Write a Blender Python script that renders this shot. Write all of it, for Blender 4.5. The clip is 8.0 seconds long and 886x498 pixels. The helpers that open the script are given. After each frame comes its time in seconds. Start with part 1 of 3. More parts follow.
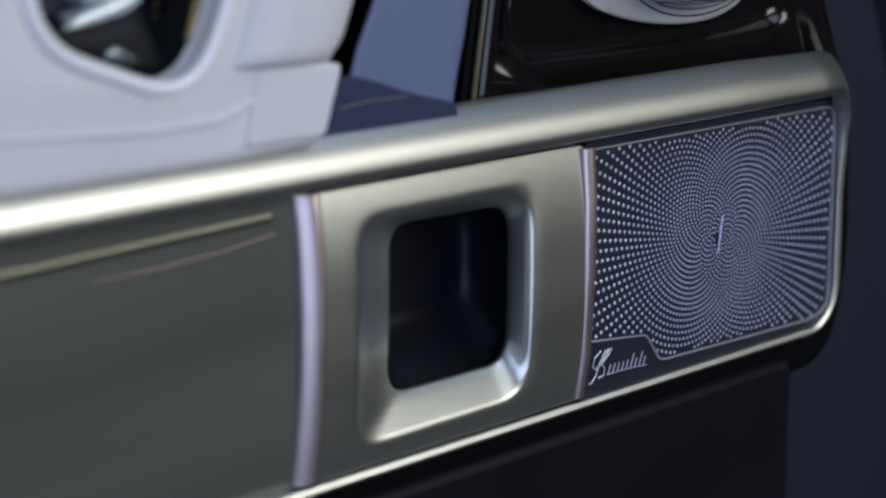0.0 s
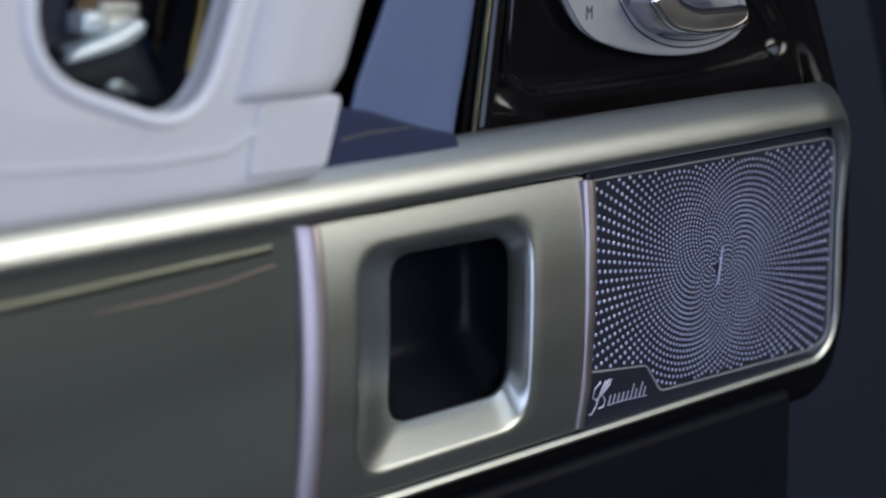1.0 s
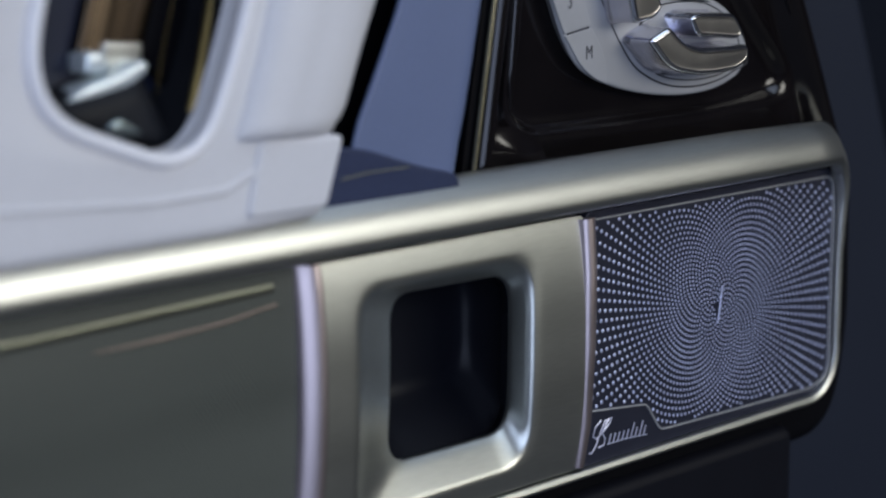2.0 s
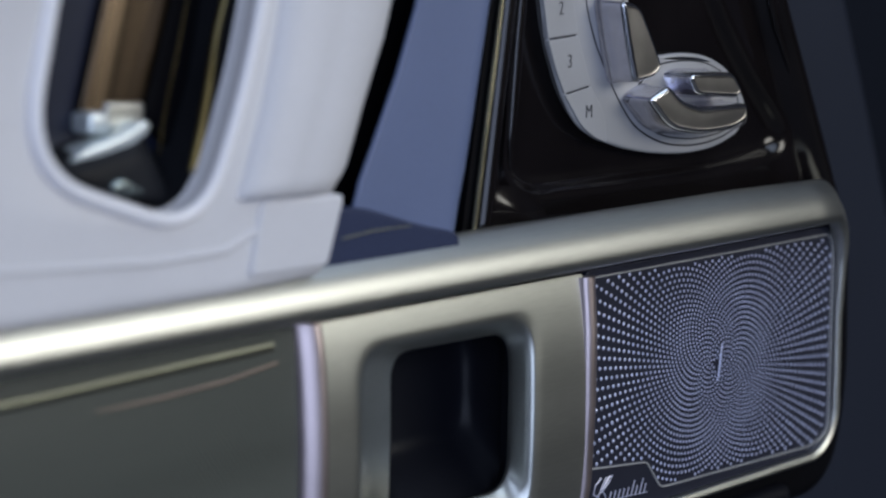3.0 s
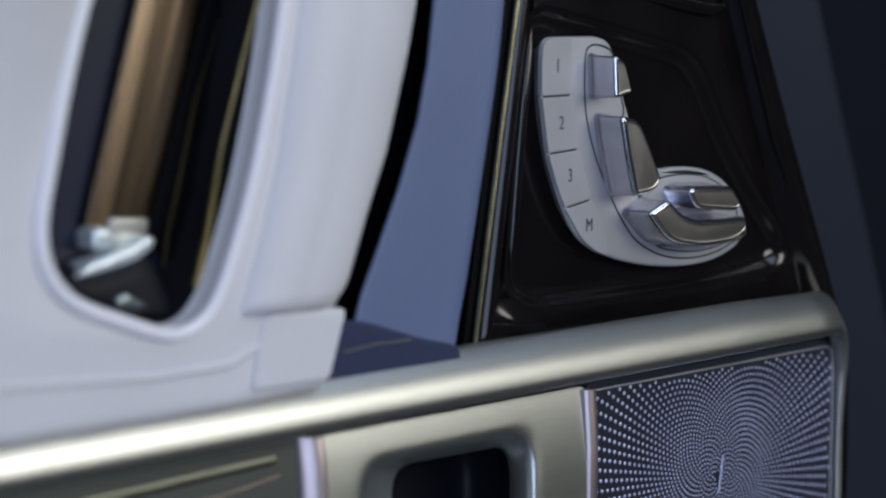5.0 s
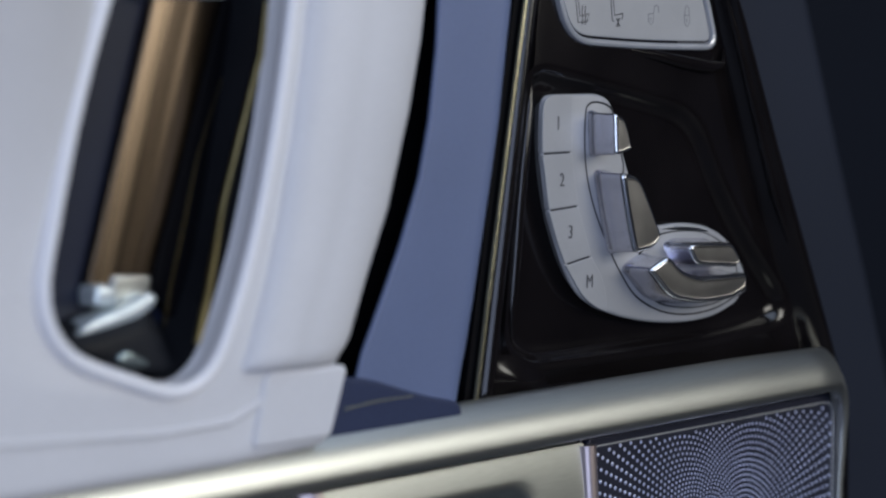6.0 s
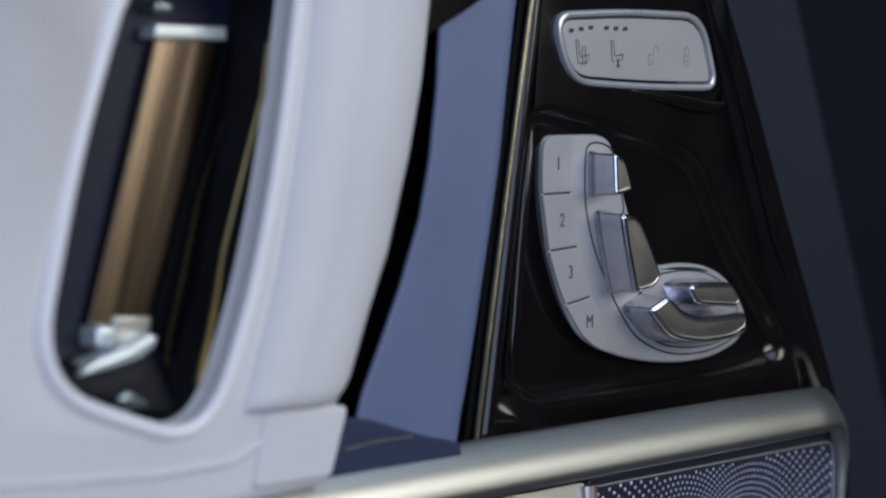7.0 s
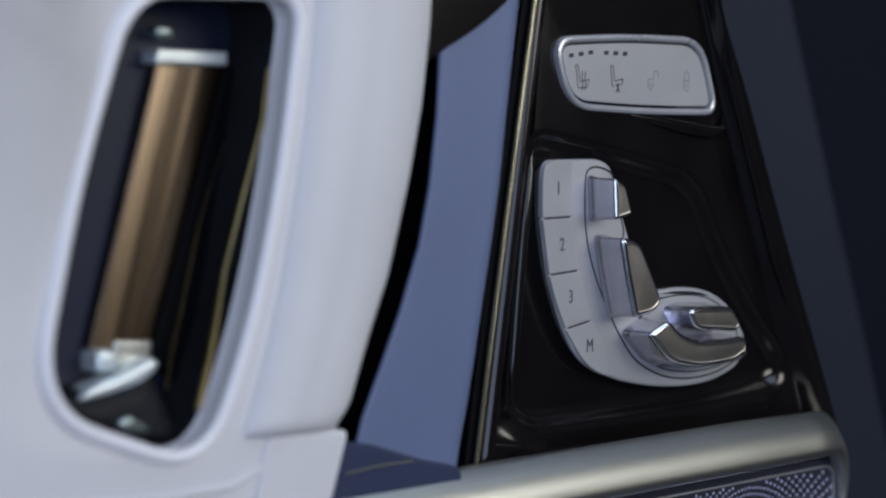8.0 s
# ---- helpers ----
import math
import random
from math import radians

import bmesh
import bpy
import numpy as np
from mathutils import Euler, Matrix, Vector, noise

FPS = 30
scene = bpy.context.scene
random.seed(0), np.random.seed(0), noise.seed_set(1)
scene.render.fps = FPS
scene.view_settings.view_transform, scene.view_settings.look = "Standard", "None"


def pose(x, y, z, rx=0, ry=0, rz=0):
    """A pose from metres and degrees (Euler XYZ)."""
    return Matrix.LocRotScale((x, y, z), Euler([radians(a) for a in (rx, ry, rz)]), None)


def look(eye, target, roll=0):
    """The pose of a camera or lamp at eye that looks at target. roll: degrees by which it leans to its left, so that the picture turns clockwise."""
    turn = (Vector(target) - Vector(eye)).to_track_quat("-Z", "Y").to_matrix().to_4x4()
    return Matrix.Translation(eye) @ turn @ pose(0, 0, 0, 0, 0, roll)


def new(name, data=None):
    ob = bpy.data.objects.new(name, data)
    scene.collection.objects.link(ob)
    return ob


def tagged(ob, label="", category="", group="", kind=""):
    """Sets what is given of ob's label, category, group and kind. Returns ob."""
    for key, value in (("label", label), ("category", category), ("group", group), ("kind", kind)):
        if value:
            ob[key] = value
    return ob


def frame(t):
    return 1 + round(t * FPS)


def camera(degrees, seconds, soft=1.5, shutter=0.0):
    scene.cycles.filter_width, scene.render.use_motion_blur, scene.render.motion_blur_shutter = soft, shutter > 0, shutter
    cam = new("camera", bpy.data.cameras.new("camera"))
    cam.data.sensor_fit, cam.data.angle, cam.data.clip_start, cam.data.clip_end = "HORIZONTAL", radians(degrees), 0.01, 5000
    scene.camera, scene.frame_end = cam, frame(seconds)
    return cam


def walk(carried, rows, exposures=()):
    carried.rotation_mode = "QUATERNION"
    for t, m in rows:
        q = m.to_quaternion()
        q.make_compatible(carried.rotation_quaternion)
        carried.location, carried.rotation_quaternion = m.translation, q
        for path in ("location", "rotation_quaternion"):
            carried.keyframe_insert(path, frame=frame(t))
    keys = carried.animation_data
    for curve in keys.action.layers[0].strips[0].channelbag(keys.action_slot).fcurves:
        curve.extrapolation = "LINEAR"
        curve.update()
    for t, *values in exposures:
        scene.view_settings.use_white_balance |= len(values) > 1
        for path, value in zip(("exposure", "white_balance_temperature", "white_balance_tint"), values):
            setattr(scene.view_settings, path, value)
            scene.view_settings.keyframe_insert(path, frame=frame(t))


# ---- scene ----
FOV = 23.31
cam = camera(FOV, 8.0, soft=2.2)
cam.data.dof.use_dof = True
cam.data.dof.focus_distance = 0.99
cam.data.dof.aperture_fstop = 5.6
# seconds, eye in metres, yaw, pitch, roll in degrees
ROWS = [
    (0.0, -0.73490, -0.58827, 1.14905, -47.578, -11.759, 0.000),
    (0.5, -0.73538, -0.58872, 1.14960, -47.573, -11.398, 0.002),
    (1.0, -0.73599, -0.58931, 1.15029, -47.566, -10.991, 0.006),
    (1.5, -0.73644, -0.58975, 1.15080, -47.557, -10.588, 0.011),
    (3.0, -0.73940, -0.59260, 1.15416, -47.534, -8.582, 0.032),
    (3.5, -0.74049, -0.59365, 1.15540, -47.514, -7.859, 0.041),
    (4.0, -0.74178, -0.59490, 1.15687, -47.506, -7.036, 0.049),
    (4.5, -0.74247, -0.59556, 1.15765, -47.497, -6.447, 0.059),
    (6.0, -0.74552, -0.59850, 1.16111, -47.457, -4.423, 0.091),
    (6.5, -0.74621, -0.59916, 1.16189, -47.446, -3.890, 0.103),
    (7.0, -0.74681, -0.59975, 1.16258, -47.440, -3.433, 0.115),
    (7.5, -0.74727, -0.60019, 1.16310, -47.430, -3.105, 0.127),
    (8.0, -0.74774, -0.60064, 1.16363, -47.432, -2.843, 0.140),
]
walk(cam, [(t, pose(x, y, z, 90 + pitch, 0, yaw) @ pose(0, 0, 0, 0, 0, roll)) for t, x, y, z, yaw, pitch, roll in ROWS])

# ---- world and light ----
world = bpy.data.worlds.new("dim_surround_air")
world.use_nodes = True
scene.world = world
world.node_tree.nodes["Background"].inputs[0].default_value = (0.62, 0.68, 0.90, 1)
world.node_tree.nodes["Background"].inputs[1].default_value = 0.028
scene.view_settings.exposure = 0.0


def area_light(name, eye, target, w, h, watts, color):
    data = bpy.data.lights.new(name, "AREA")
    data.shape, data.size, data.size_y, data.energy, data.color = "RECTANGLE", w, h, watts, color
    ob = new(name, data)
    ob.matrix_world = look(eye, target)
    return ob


# Unseen lamps added to give the metal its highlights and the leather its light.
area_light("unseen_warm_light", (1.48, -2.95, 2.05), (0, 0, 1.05), 2.05, 1.15, 42, (1.0, 0.985, 0.92))
area_light("unseen_cool_light", (-2.2, -2.6, 1.45), (0, 0, 1.05), 2.6, 2.7, 61, (0.60, 0.715, 1.0))
area_light("unseen_top_light", (0.8, -1.5, 3.8), (0, 0, 1.0), 2.6, 2.2, 36, (0.64, 0.77, 1.0))


# ---- materials ----
def material(name, color, rough=0.5, metal=0.0, coat=0.0, grain=0.0, grain_size=900.0, relief=0.0, relief_size=900.0,
             wear_or_sheen=0.0, wear_or_sheen_size=18.0, stretch=(1, 1, 1), spec=0.5, coat_rough=0.05):
    """Colour varied at two scales, with a fine relief; sizes are cycles per metre."""
    m = bpy.data.materials.new(name)
    m.use_nodes = True
    nt = m.node_tree
    b = nt.nodes["Principled BSDF"]
    b.inputs["Roughness"].default_value = rough
    b.inputs["Metallic"].default_value = metal
    b.inputs["Coat Weight"].default_value = coat
    b.inputs["Coat Roughness"].default_value = coat_rough
    b.inputs["Specular IOR Level"].default_value = spec
    co = nt.nodes.new("ShaderNodeTexCoord")
    mp = nt.nodes.new("ShaderNodeMapping")
    mp.inputs["Scale"].default_value = stretch
    nt.links.new(co.outputs["Object"], mp.inputs["Vector"])

    def tex(scale, detail):
        n = nt.nodes.new("ShaderNodeTexNoise")
        n.inputs["Scale"].default_value, n.inputs["Detail"].default_value = scale, detail
        nt.links.new(mp.outputs[0], n.inputs["Vector"])
        return n.outputs["Fac"]

    def mix(a, fac, amount):
        r = nt.nodes.new("ShaderNodeMapRange")
        r.inputs["From Min"].default_value, r.inputs["From Max"].default_value = 0.3, 0.7
        r.inputs["To Min"].default_value, r.inputs["To Max"].default_value = 1 - amount, 1 + amount
        nt.links.new(fac, r.inputs["Value"])
        x = nt.nodes.new("ShaderNodeVectorMath")
        x.operation = "SCALE"
        if a is None:
            x.inputs[0].default_value = color
        else:
            nt.links.new(a, x.inputs[0])
        nt.links.new(r.outputs[0], x.inputs["Scale"])
        return x.outputs[0]

    b.inputs["Base Color"].default_value = (*color, 1)
    out = None
    if grain:
        out = mix(out, tex(grain_size, 3), grain)
    if wear_or_sheen:
        w = tex(wear_or_sheen_size, 4)
        out = mix(out, w, wear_or_sheen)
        r = nt.nodes.new("ShaderNodeMapRange")
        r.inputs["To Min"].default_value, r.inputs["To Max"].default_value = rough * (1 - wear_or_sheen), min(1, rough * (1 + wear_or_sheen))
        nt.links.new(w, r.inputs["Value"])
        nt.links.new(r.outputs[0], b.inputs["Roughness"])
    if out is not None:
        nt.links.new(out, b.inputs["Base Color"])
    if relief:
        bump = nt.nodes.new("ShaderNodeBump")
        bump.inputs["Strength"].default_value, bump.inputs["Distance"].default_value = relief, 0.0003
        nt.links.new(tex(relief_size, 3), bump.inputs["Height"])
        nt.links.new(bump.outputs[0], b.inputs["Normal"])
    return m


def leaning(m, degrees):
    """Turns a material's streaks in the plane of the door."""
    nt = m.node_tree
    mp = next(n for n in nt.nodes if n.type == "MAPPING")
    co = next(n for n in nt.nodes if n.type == "TEX_COORD")
    turn = nt.nodes.new("ShaderNodeMapping")
    turn.inputs["Rotation"].default_value = (0, radians(-degrees), 0)
    nt.links.new(co.outputs["Object"], turn.inputs["Vector"])
    nt.links.new(turn.outputs[0], mp.inputs["Vector"])
    return m


SATIN = material("satin_champagne_metal", (0.56, 0.57, 0.54), 0.36, 1.0, grain=0.04, grain_size=500, wear_or_sheen=0.10, wear_or_sheen_size=9, stretch=(0.15, 1, 3))
PLATE = material("satin_plate_metal", (0.56, 0.575, 0.54), 0.36, 1.0, grain=0.05, grain_size=600, wear_or_sheen=0.08, wear_or_sheen_size=12, stretch=(0.2, 1, 3))
STRIP = material("polished_strip_metal", (0.51, 0.435, 0.44), 0.40, 1.0, wear_or_sheen=0.08, wear_or_sheen_size=30)
# Lilac sides and warm fronts: reflections put into copies of one knob metal.
KNOB = material("satin_knob_metal", (0.64, 0.635, 0.70), 0.24, 1.0, grain=0.03, grain_size=900, wear_or_sheen=0.10, wear_or_sheen_size=60)
FRONT_SHEEN = material("satin_knob_warm_sheen", (0.56, 0.54, 0.515), 0.31, 1.0, grain=0.03, grain_size=900, wear_or_sheen=0.10, wear_or_sheen_size=60)
KNOBEDGE = material("polished_knob_edge", (0.74, 0.75, 0.79), 0.17, 1.0, wear_or_sheen=0.12, wear_or_sheen_size=60)
SILVER = material("silver_painted_plastic", (0.40, 0.40, 0.41), 0.45, 0.25, grain=0.05, grain_size=3000, wear_or_sheen=0.05, wear_or_sheen_size=40)
GLOSS = material("piano_black_plastic", (0.0068, 0.0054, 0.0056), 0.13, 0.0, wear_or_sheen=0.25, wear_or_sheen_size=25, spec=0.5)
DARK = material("dark_grey_plastic", (0.0028, 0.0028, 0.004), 0.6, grain=0.2, grain_size=1500, relief=0.15, relief_size=1500, spec=0.08)
RECESS = material("soft_black_lining", (0.007, 0.0075, 0.011), 0.36, grain=0.2, grain_size=1500, spec=0.13)
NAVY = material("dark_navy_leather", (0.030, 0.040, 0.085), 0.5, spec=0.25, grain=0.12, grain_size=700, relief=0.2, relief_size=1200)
NAVY_SHEEN = material("deep_navy_reflection", (0.014, 0.018, 0.036), 0.45, spec=0.25, grain=0.12, grain_size=700, wear_or_sheen=0.2, wear_or_sheen_size=20)
WHITE = material("white_nappa_leather", (0.715, 0.70, 0.705), 0.46, grain=0.03, grain_size=900, relief=0.18, relief_size=1400, wear_or_sheen=0.04, wear_or_sheen_size=14)
# Paler than the leather card to put the piping's highlight into its colour.
PIPING = material("white_piping_leather", (0.92, 0.90, 0.91), 0.30, grain=0.03, grain_size=900, relief=0.1, relief_size=1200)
BLUE = material("slate_blue_leather", (0.125, 0.160, 0.275), 0.50, grain=0.05, grain_size=1100, relief=0.2, relief_size=1500, wear_or_sheen=0.05, wear_or_sheen_size=15)
MESH = material("dark_grille_metal", (0.048, 0.051, 0.076), 0.38, 0.6, grain=0.1, grain_size=1200, wear_or_sheen=0.1, wear_or_sheen_size=20)
BUMP = material("light_grille_metal", (0.57, 0.60, 0.78), 0.32, 0.6, wear_or_sheen=0.1, wear_or_sheen_size=30)
LINE = material("thin_bright_metal", (0.55, 0.55, 0.55), 0.25, 0.5, wear_or_sheen=0.1, wear_or_sheen_size=60)
GOLD = material("brushed_gold_metal", (0.56, 0.52, 0.36), 0.25, 1.0, wear_or_sheen=0.15, wear_or_sheen_size=40)
OLIVE = material("dull_gold_metal", (0.22, 0.18, 0.085), 0.34, 1.0, wear_or_sheen=0.3, wear_or_sheen_size=40)
# Slanting streaks in the bronze colour stand in for warm reflected light.
BRONZE = leaning(material("bronze_metal_with_sheen", (0.145, 0.107, 0.074), 0.26, 1.0, grain=0.22, grain_size=60, wear_or_sheen=0.40, wear_or_sheen_size=22, stretch=(4, 1, 0.1)), 16)
BARRIM = material("satin_silver_rim", (0.52, 0.53, 0.56), 0.28, 0.5, wear_or_sheen=0.1, wear_or_sheen_size=40)
INK_OR_SHADE = material("dark_ink_and_gap_shade", (0.03, 0.03, 0.035), 0.5, wear_or_sheen=0.1)
STRIPE = material("dull_stripe_metal", (0.20, 0.21, 0.17), 0.42, 1.0, wear_or_sheen=0.2, wear_or_sheen_size=30, stretch=(0.2, 1, 1))
ROSE = material("dull_rose_metal", (0.24, 0.20, 0.18), 0.42, 1.0, wear_or_sheen=0.25, wear_or_sheen_size=30, stretch=(0.2, 1, 1))
PALEINK = material("pale_printed_ink", (0.22, 0.22, 0.23), 0.5, wear_or_sheen=0.1)
FOOT = material("pale_satin_metal", (0.74, 0.80, 0.80), 0.26, 0.5, wear_or_sheen=0.12, wear_or_sheen_size=60)
BOSS = material("dark_polished_metal", (0.30, 0.36, 0.37), 0.24, 0.8, wear_or_sheen=0.2, wear_or_sheen_size=60)
GAP = material("grey_printed_line", (0.085, 0.085, 0.09), 0.5, wear_or_sheen=0.1)
PANEL = material("dark_blue_grey_moulding", (0.0055, 0.006, 0.0095), 0.5, grain=0.15, grain_size=1500, relief=0.15, relief_size=1500, wear_or_sheen=0.15, wear_or_sheen_size=10, spec=0.15)
LINER = material("satin_black_lining", (0.014, 0.015, 0.018), 0.5, wear_or_sheen=0.3, wear_or_sheen_size=20, spec=0.12)
BODY = material("dark_blue_body_paint", (0.014, 0.018, 0.030), 0.6, wear_or_sheen=0.15, wear_or_sheen_size=4, spec=0.2)
FAR = material("far_dark_blue_paint", (0.0045, 0.0065, 0.012), 0.7, wear_or_sheen=0.15, wear_or_sheen_size=3, spec=0.1)
FLOOR = material("unseen_dark_floor", (0.04, 0.043, 0.052), 0.6, wear_or_sheen=0.2, wear_or_sheen_size=2)
SURROUND = material("unseen_dark_surround", (0.12, 0.125, 0.16), 0.7, wear_or_sheen=0.2, wear_or_sheen_size=2)


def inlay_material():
    """Dark lacquered veneer with fine slanting pinstripes and reflected bands put into its colour."""
    # The broad level bands in the colour stand in for reflections in the lacquer.
    m = material("dark_pinstripe_veneer", (0.046, 0.051, 0.042), 0.36, 0.0, coat=0.5, wear_or_sheen=0.6, wear_or_sheen_size=5, stretch=(0.3, 1, 4.5), coat_rough=0.20)
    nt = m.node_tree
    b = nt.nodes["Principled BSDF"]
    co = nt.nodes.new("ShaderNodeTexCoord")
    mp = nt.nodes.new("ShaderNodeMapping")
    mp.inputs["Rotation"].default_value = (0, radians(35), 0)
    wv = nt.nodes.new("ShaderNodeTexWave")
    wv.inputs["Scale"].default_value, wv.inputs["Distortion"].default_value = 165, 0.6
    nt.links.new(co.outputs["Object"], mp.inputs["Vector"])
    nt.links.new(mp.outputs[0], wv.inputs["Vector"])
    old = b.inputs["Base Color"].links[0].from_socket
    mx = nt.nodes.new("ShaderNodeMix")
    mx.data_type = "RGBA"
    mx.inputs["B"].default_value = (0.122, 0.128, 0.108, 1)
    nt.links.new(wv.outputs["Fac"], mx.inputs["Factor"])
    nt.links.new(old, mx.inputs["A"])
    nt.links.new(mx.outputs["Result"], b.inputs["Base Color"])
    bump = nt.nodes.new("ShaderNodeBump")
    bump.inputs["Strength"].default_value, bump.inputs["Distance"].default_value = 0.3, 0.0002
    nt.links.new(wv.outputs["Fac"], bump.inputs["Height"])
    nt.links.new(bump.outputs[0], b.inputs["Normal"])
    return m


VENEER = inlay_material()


# ---- building helpers (outlines are in millimetres: x along the door, z up; y runs into the door) ----
def thing(name, x, y, z, label, category, group="", kind=""):
    ob = new(name)
    ob.empty_display_size = 0.02
    ob.location = (x / 1000, y / 1000, z / 1000)
    return tagged(ob, label, category, group, kind)


def link_mesh(name, bm, mat, parent=None, label="", smooth=40):
    if len(bm.verts) < 20000:
        bmesh.ops.remove_doubles(bm, verts=bm.verts, dist=1e-5)
    bmesh.ops.recalc_face_normals(bm, faces=bm.faces)
    flat = bm.faces.layers.int.get("flat")
    for f in bm.faces:
        f.smooth = bool(smooth) and not (flat and f[flat])
    me = bpy.data.meshes.new(name)
    bm.to_mesh(me)
    bm.free()
    me.materials.append(mat)
    ob = new(name, me)
    if smooth:
        me.set_sharp_from_angle(angle=radians(smooth))
    if parent is not None:
        ob.parent = parent
        up, off = parent, Vector((0, 0, 0))
        while up is not None:
            off += up.location
            up = up.parent
        me.transform(Matrix.Translation(-off))
    return tagged(ob, label)


def part(name, bm, mat, parent, label="", smooth=40):
    return link_mesh(name, bm, mat, parent, label, smooth)


class Outline(list):
    """A closed outline that keeps the corners it was rounded from."""
    source = None


def rounded(points, radius, n=6, sub=0):
    """The outline through the corner points, each corner rounded (radius: one, or one a corner); sub: extra points a side."""
    out, k = Outline(), len(points)
    out.source = (points, radius, n, sub)
    for i, p in enumerate(points):
        p, a, b = Vector(p), Vector(points[i - 1]), Vector(points[(i + 1) % k])
        r = radius[i] if isinstance(radius, (list, tuple)) else radius
        da, db = (a - p), (b - p)
        r1 = min(r, da.length * 0.49, db.length * 0.49)
        s, e = p + da.normalized() * r1, p + db.normalized() * r1
        for j in range(n + 1):
            t = j / n
            out.append(s * (1 - t) ** 2 + p * 2 * t * (1 - t) + e * t * t)
        if sub:
            rn = radius[(i + 1) % k] if isinstance(radius, (list, tuple)) else radius
            far = b - db.normalized() * min(rn, db.length * 0.49)
            out.extend(e + (far - e) * q / (sub + 1) for q in range(1, sub + 1))
    return out


def smooth_loop(points, n=6):
    """A closed soft curve through the points."""
    out, k = [], len(points)
    for i in range(k):
        p0, p1, p2, p3 = (Vector(points[(i + j) % k]) for j in (-1, 0, 1, 2))
        for j in range(n):
            t = j / n
            out.append(0.5 * (2 * p1 + (p2 - p0) * t + (2 * p0 - 5 * p1 + 4 * p2 - p3) * t * t + (3 * p1 - p0 - 3 * p2 + p3) * t ** 3))
    return out


def inset(loop, d):
    """The outline drawn in by d (out: minus)."""
    k = len(loop)
    area = sum(loop[i - 1].x * loop[i].y - loop[i].x * loop[i - 1].y for i in range(k))
    sign = 1 if area > 0 else -1
    if isinstance(loop, Outline):
        points, radius, n, sub = loop.source
        points = [Vector(p) for p in points]
        moved, radii = [], []
        for i, p in enumerate(points):
            u, v = (p - points[i - 1]).normalized(), (points[(i + 1) % len(points)] - p).normalized()
            bis = Vector((-u.y, u.x)) + Vector((-v.y, v.x))
            bis = bis.normalized()
            moved.append(p + bis * sign * d / max(0.3, bis.dot(Vector((-u.y, u.x)))))
            turn = math.atan2(u.x * v.y - u.y * v.x, u.dot(v)) * sign
            r = radius[i] if isinstance(radius, (list, tuple)) else radius
            radii.append(max(0.05, r - d * math.tan(max(-1.3, min(1.3, turn / 2)))))
        return rounded(moved, radii, n, sub)
    out = []
    for i in range(k):
        t = Vector((0, 0))
        for a, b in ((loop[i - 1], loop[i]), (loop[i], loop[(i + 1) % k])):
            if (b - a).length > 1e-6:
                t += (b - a).normalized()
        t = t.normalized() if t.length > 1e-6 else Vector((1, 0))
        out.append(loop[i] + Vector((-t.y, t.x)) * d * sign)
    for _ in range(400):
        bad = [i for i in range(k) if (out[(i + 1) % k] - out[i]).dot(loop[(i + 1) % k] - loop[i]) < 0]
        if not bad:
            break
        for i in bad:
            m = (out[i] + out[(i + 1) % k]) / 2
            out[i], out[(i + 1) % k] = m.copy(), m.copy()
    return out


def loft(stages, cap_first=False, cap_last=False, bm=None, bend=None):
    """Skins closed outlines of equal count; stages are (outline, y)."""
    bm = bm or bmesh.new()
    flat = bm.faces.layers.int.get("flat") or bm.faces.layers.int.new("flat")
    rings = []
    for loop, y in stages:
        rings.append([bm.verts.new((p.x / 1000, (y + (bend(p.x, p.y) if bend else 0)) / 1000, p.y / 1000)) for p in loop])
    for a, b in zip(rings, rings[1:]):
        k = len(a)
        for i in range(k):
            bm.faces.new((a[i], a[(i + 1) % k], b[(i + 1) % k], b[i]))
    for flag, ring in ((cap_first, rings[0]), (cap_last, rings[-1])):
        if flag:
            c = sum((v.co for v in ring), Vector()) / len(ring)
            turns = [(ring[i].co - c).cross(ring[(i + 1) % len(ring)].co - c).y for i in range(len(ring))]
            low, high = min(turns), max(turns)
            if min(abs(low), abs(high)) < 0.02 * max(abs(low), abs(high)) or low * high >= 0:
                m = bm.verts.new(c)
                sign = 1 if abs(high) > abs(low) else -1
                keep = [ring[0]]
                for v in ring[1:]:
                    if (keep[-1].co - c).cross(v.co - c).y * sign > 1e-13:
                        keep.append(v)
                while len(keep) > 3 and (keep[-1].co - c).cross(keep[0].co - c).y * sign <= 1e-13:
                    keep.pop()
                caps = [bm.faces.new((keep[i], keep[(i + 1) % len(keep)], m)) for i in range(len(keep))]
            else:
                caps = [bm.faces.new(ring)]
            for f in caps:
                f[flat] = 1
    return bm


def slab(loop, front, back, bevel=1.0, steps=3, bm=None, bend=None):
    """A solid with this outline from y=back to y=front (nearer the cabin: smaller y), front edge rounded."""
    stages = [(loop, back), (loop, front + bevel)]
    for i in range(1, steps + 1):
        a = i / steps * math.pi / 2
        stages.append((inset(loop, bevel * (1 - math.cos(a))), front + bevel * (1 - math.sin(a))))
    stages.append((inset(loop, bevel + 0.25), front))
    return loft(stages, True, True, bm, bend)


def hollow(outer, inner, front, back, bevel=0.6, bm=None, bend=None):
    """A closed frame between two outlines of equal count."""
    return loft([(outer, back), (outer, front + bevel), (inset(outer, bevel * 0.3), front + bevel * 0.3), (inset(outer, bevel), front),
                 (inset(inner, -bevel), front), (inset(inner, -bevel * 0.3), front + bevel * 0.3), (inner, front + bevel), (inner, back), (outer, back)], bm=bm, bend=bend)


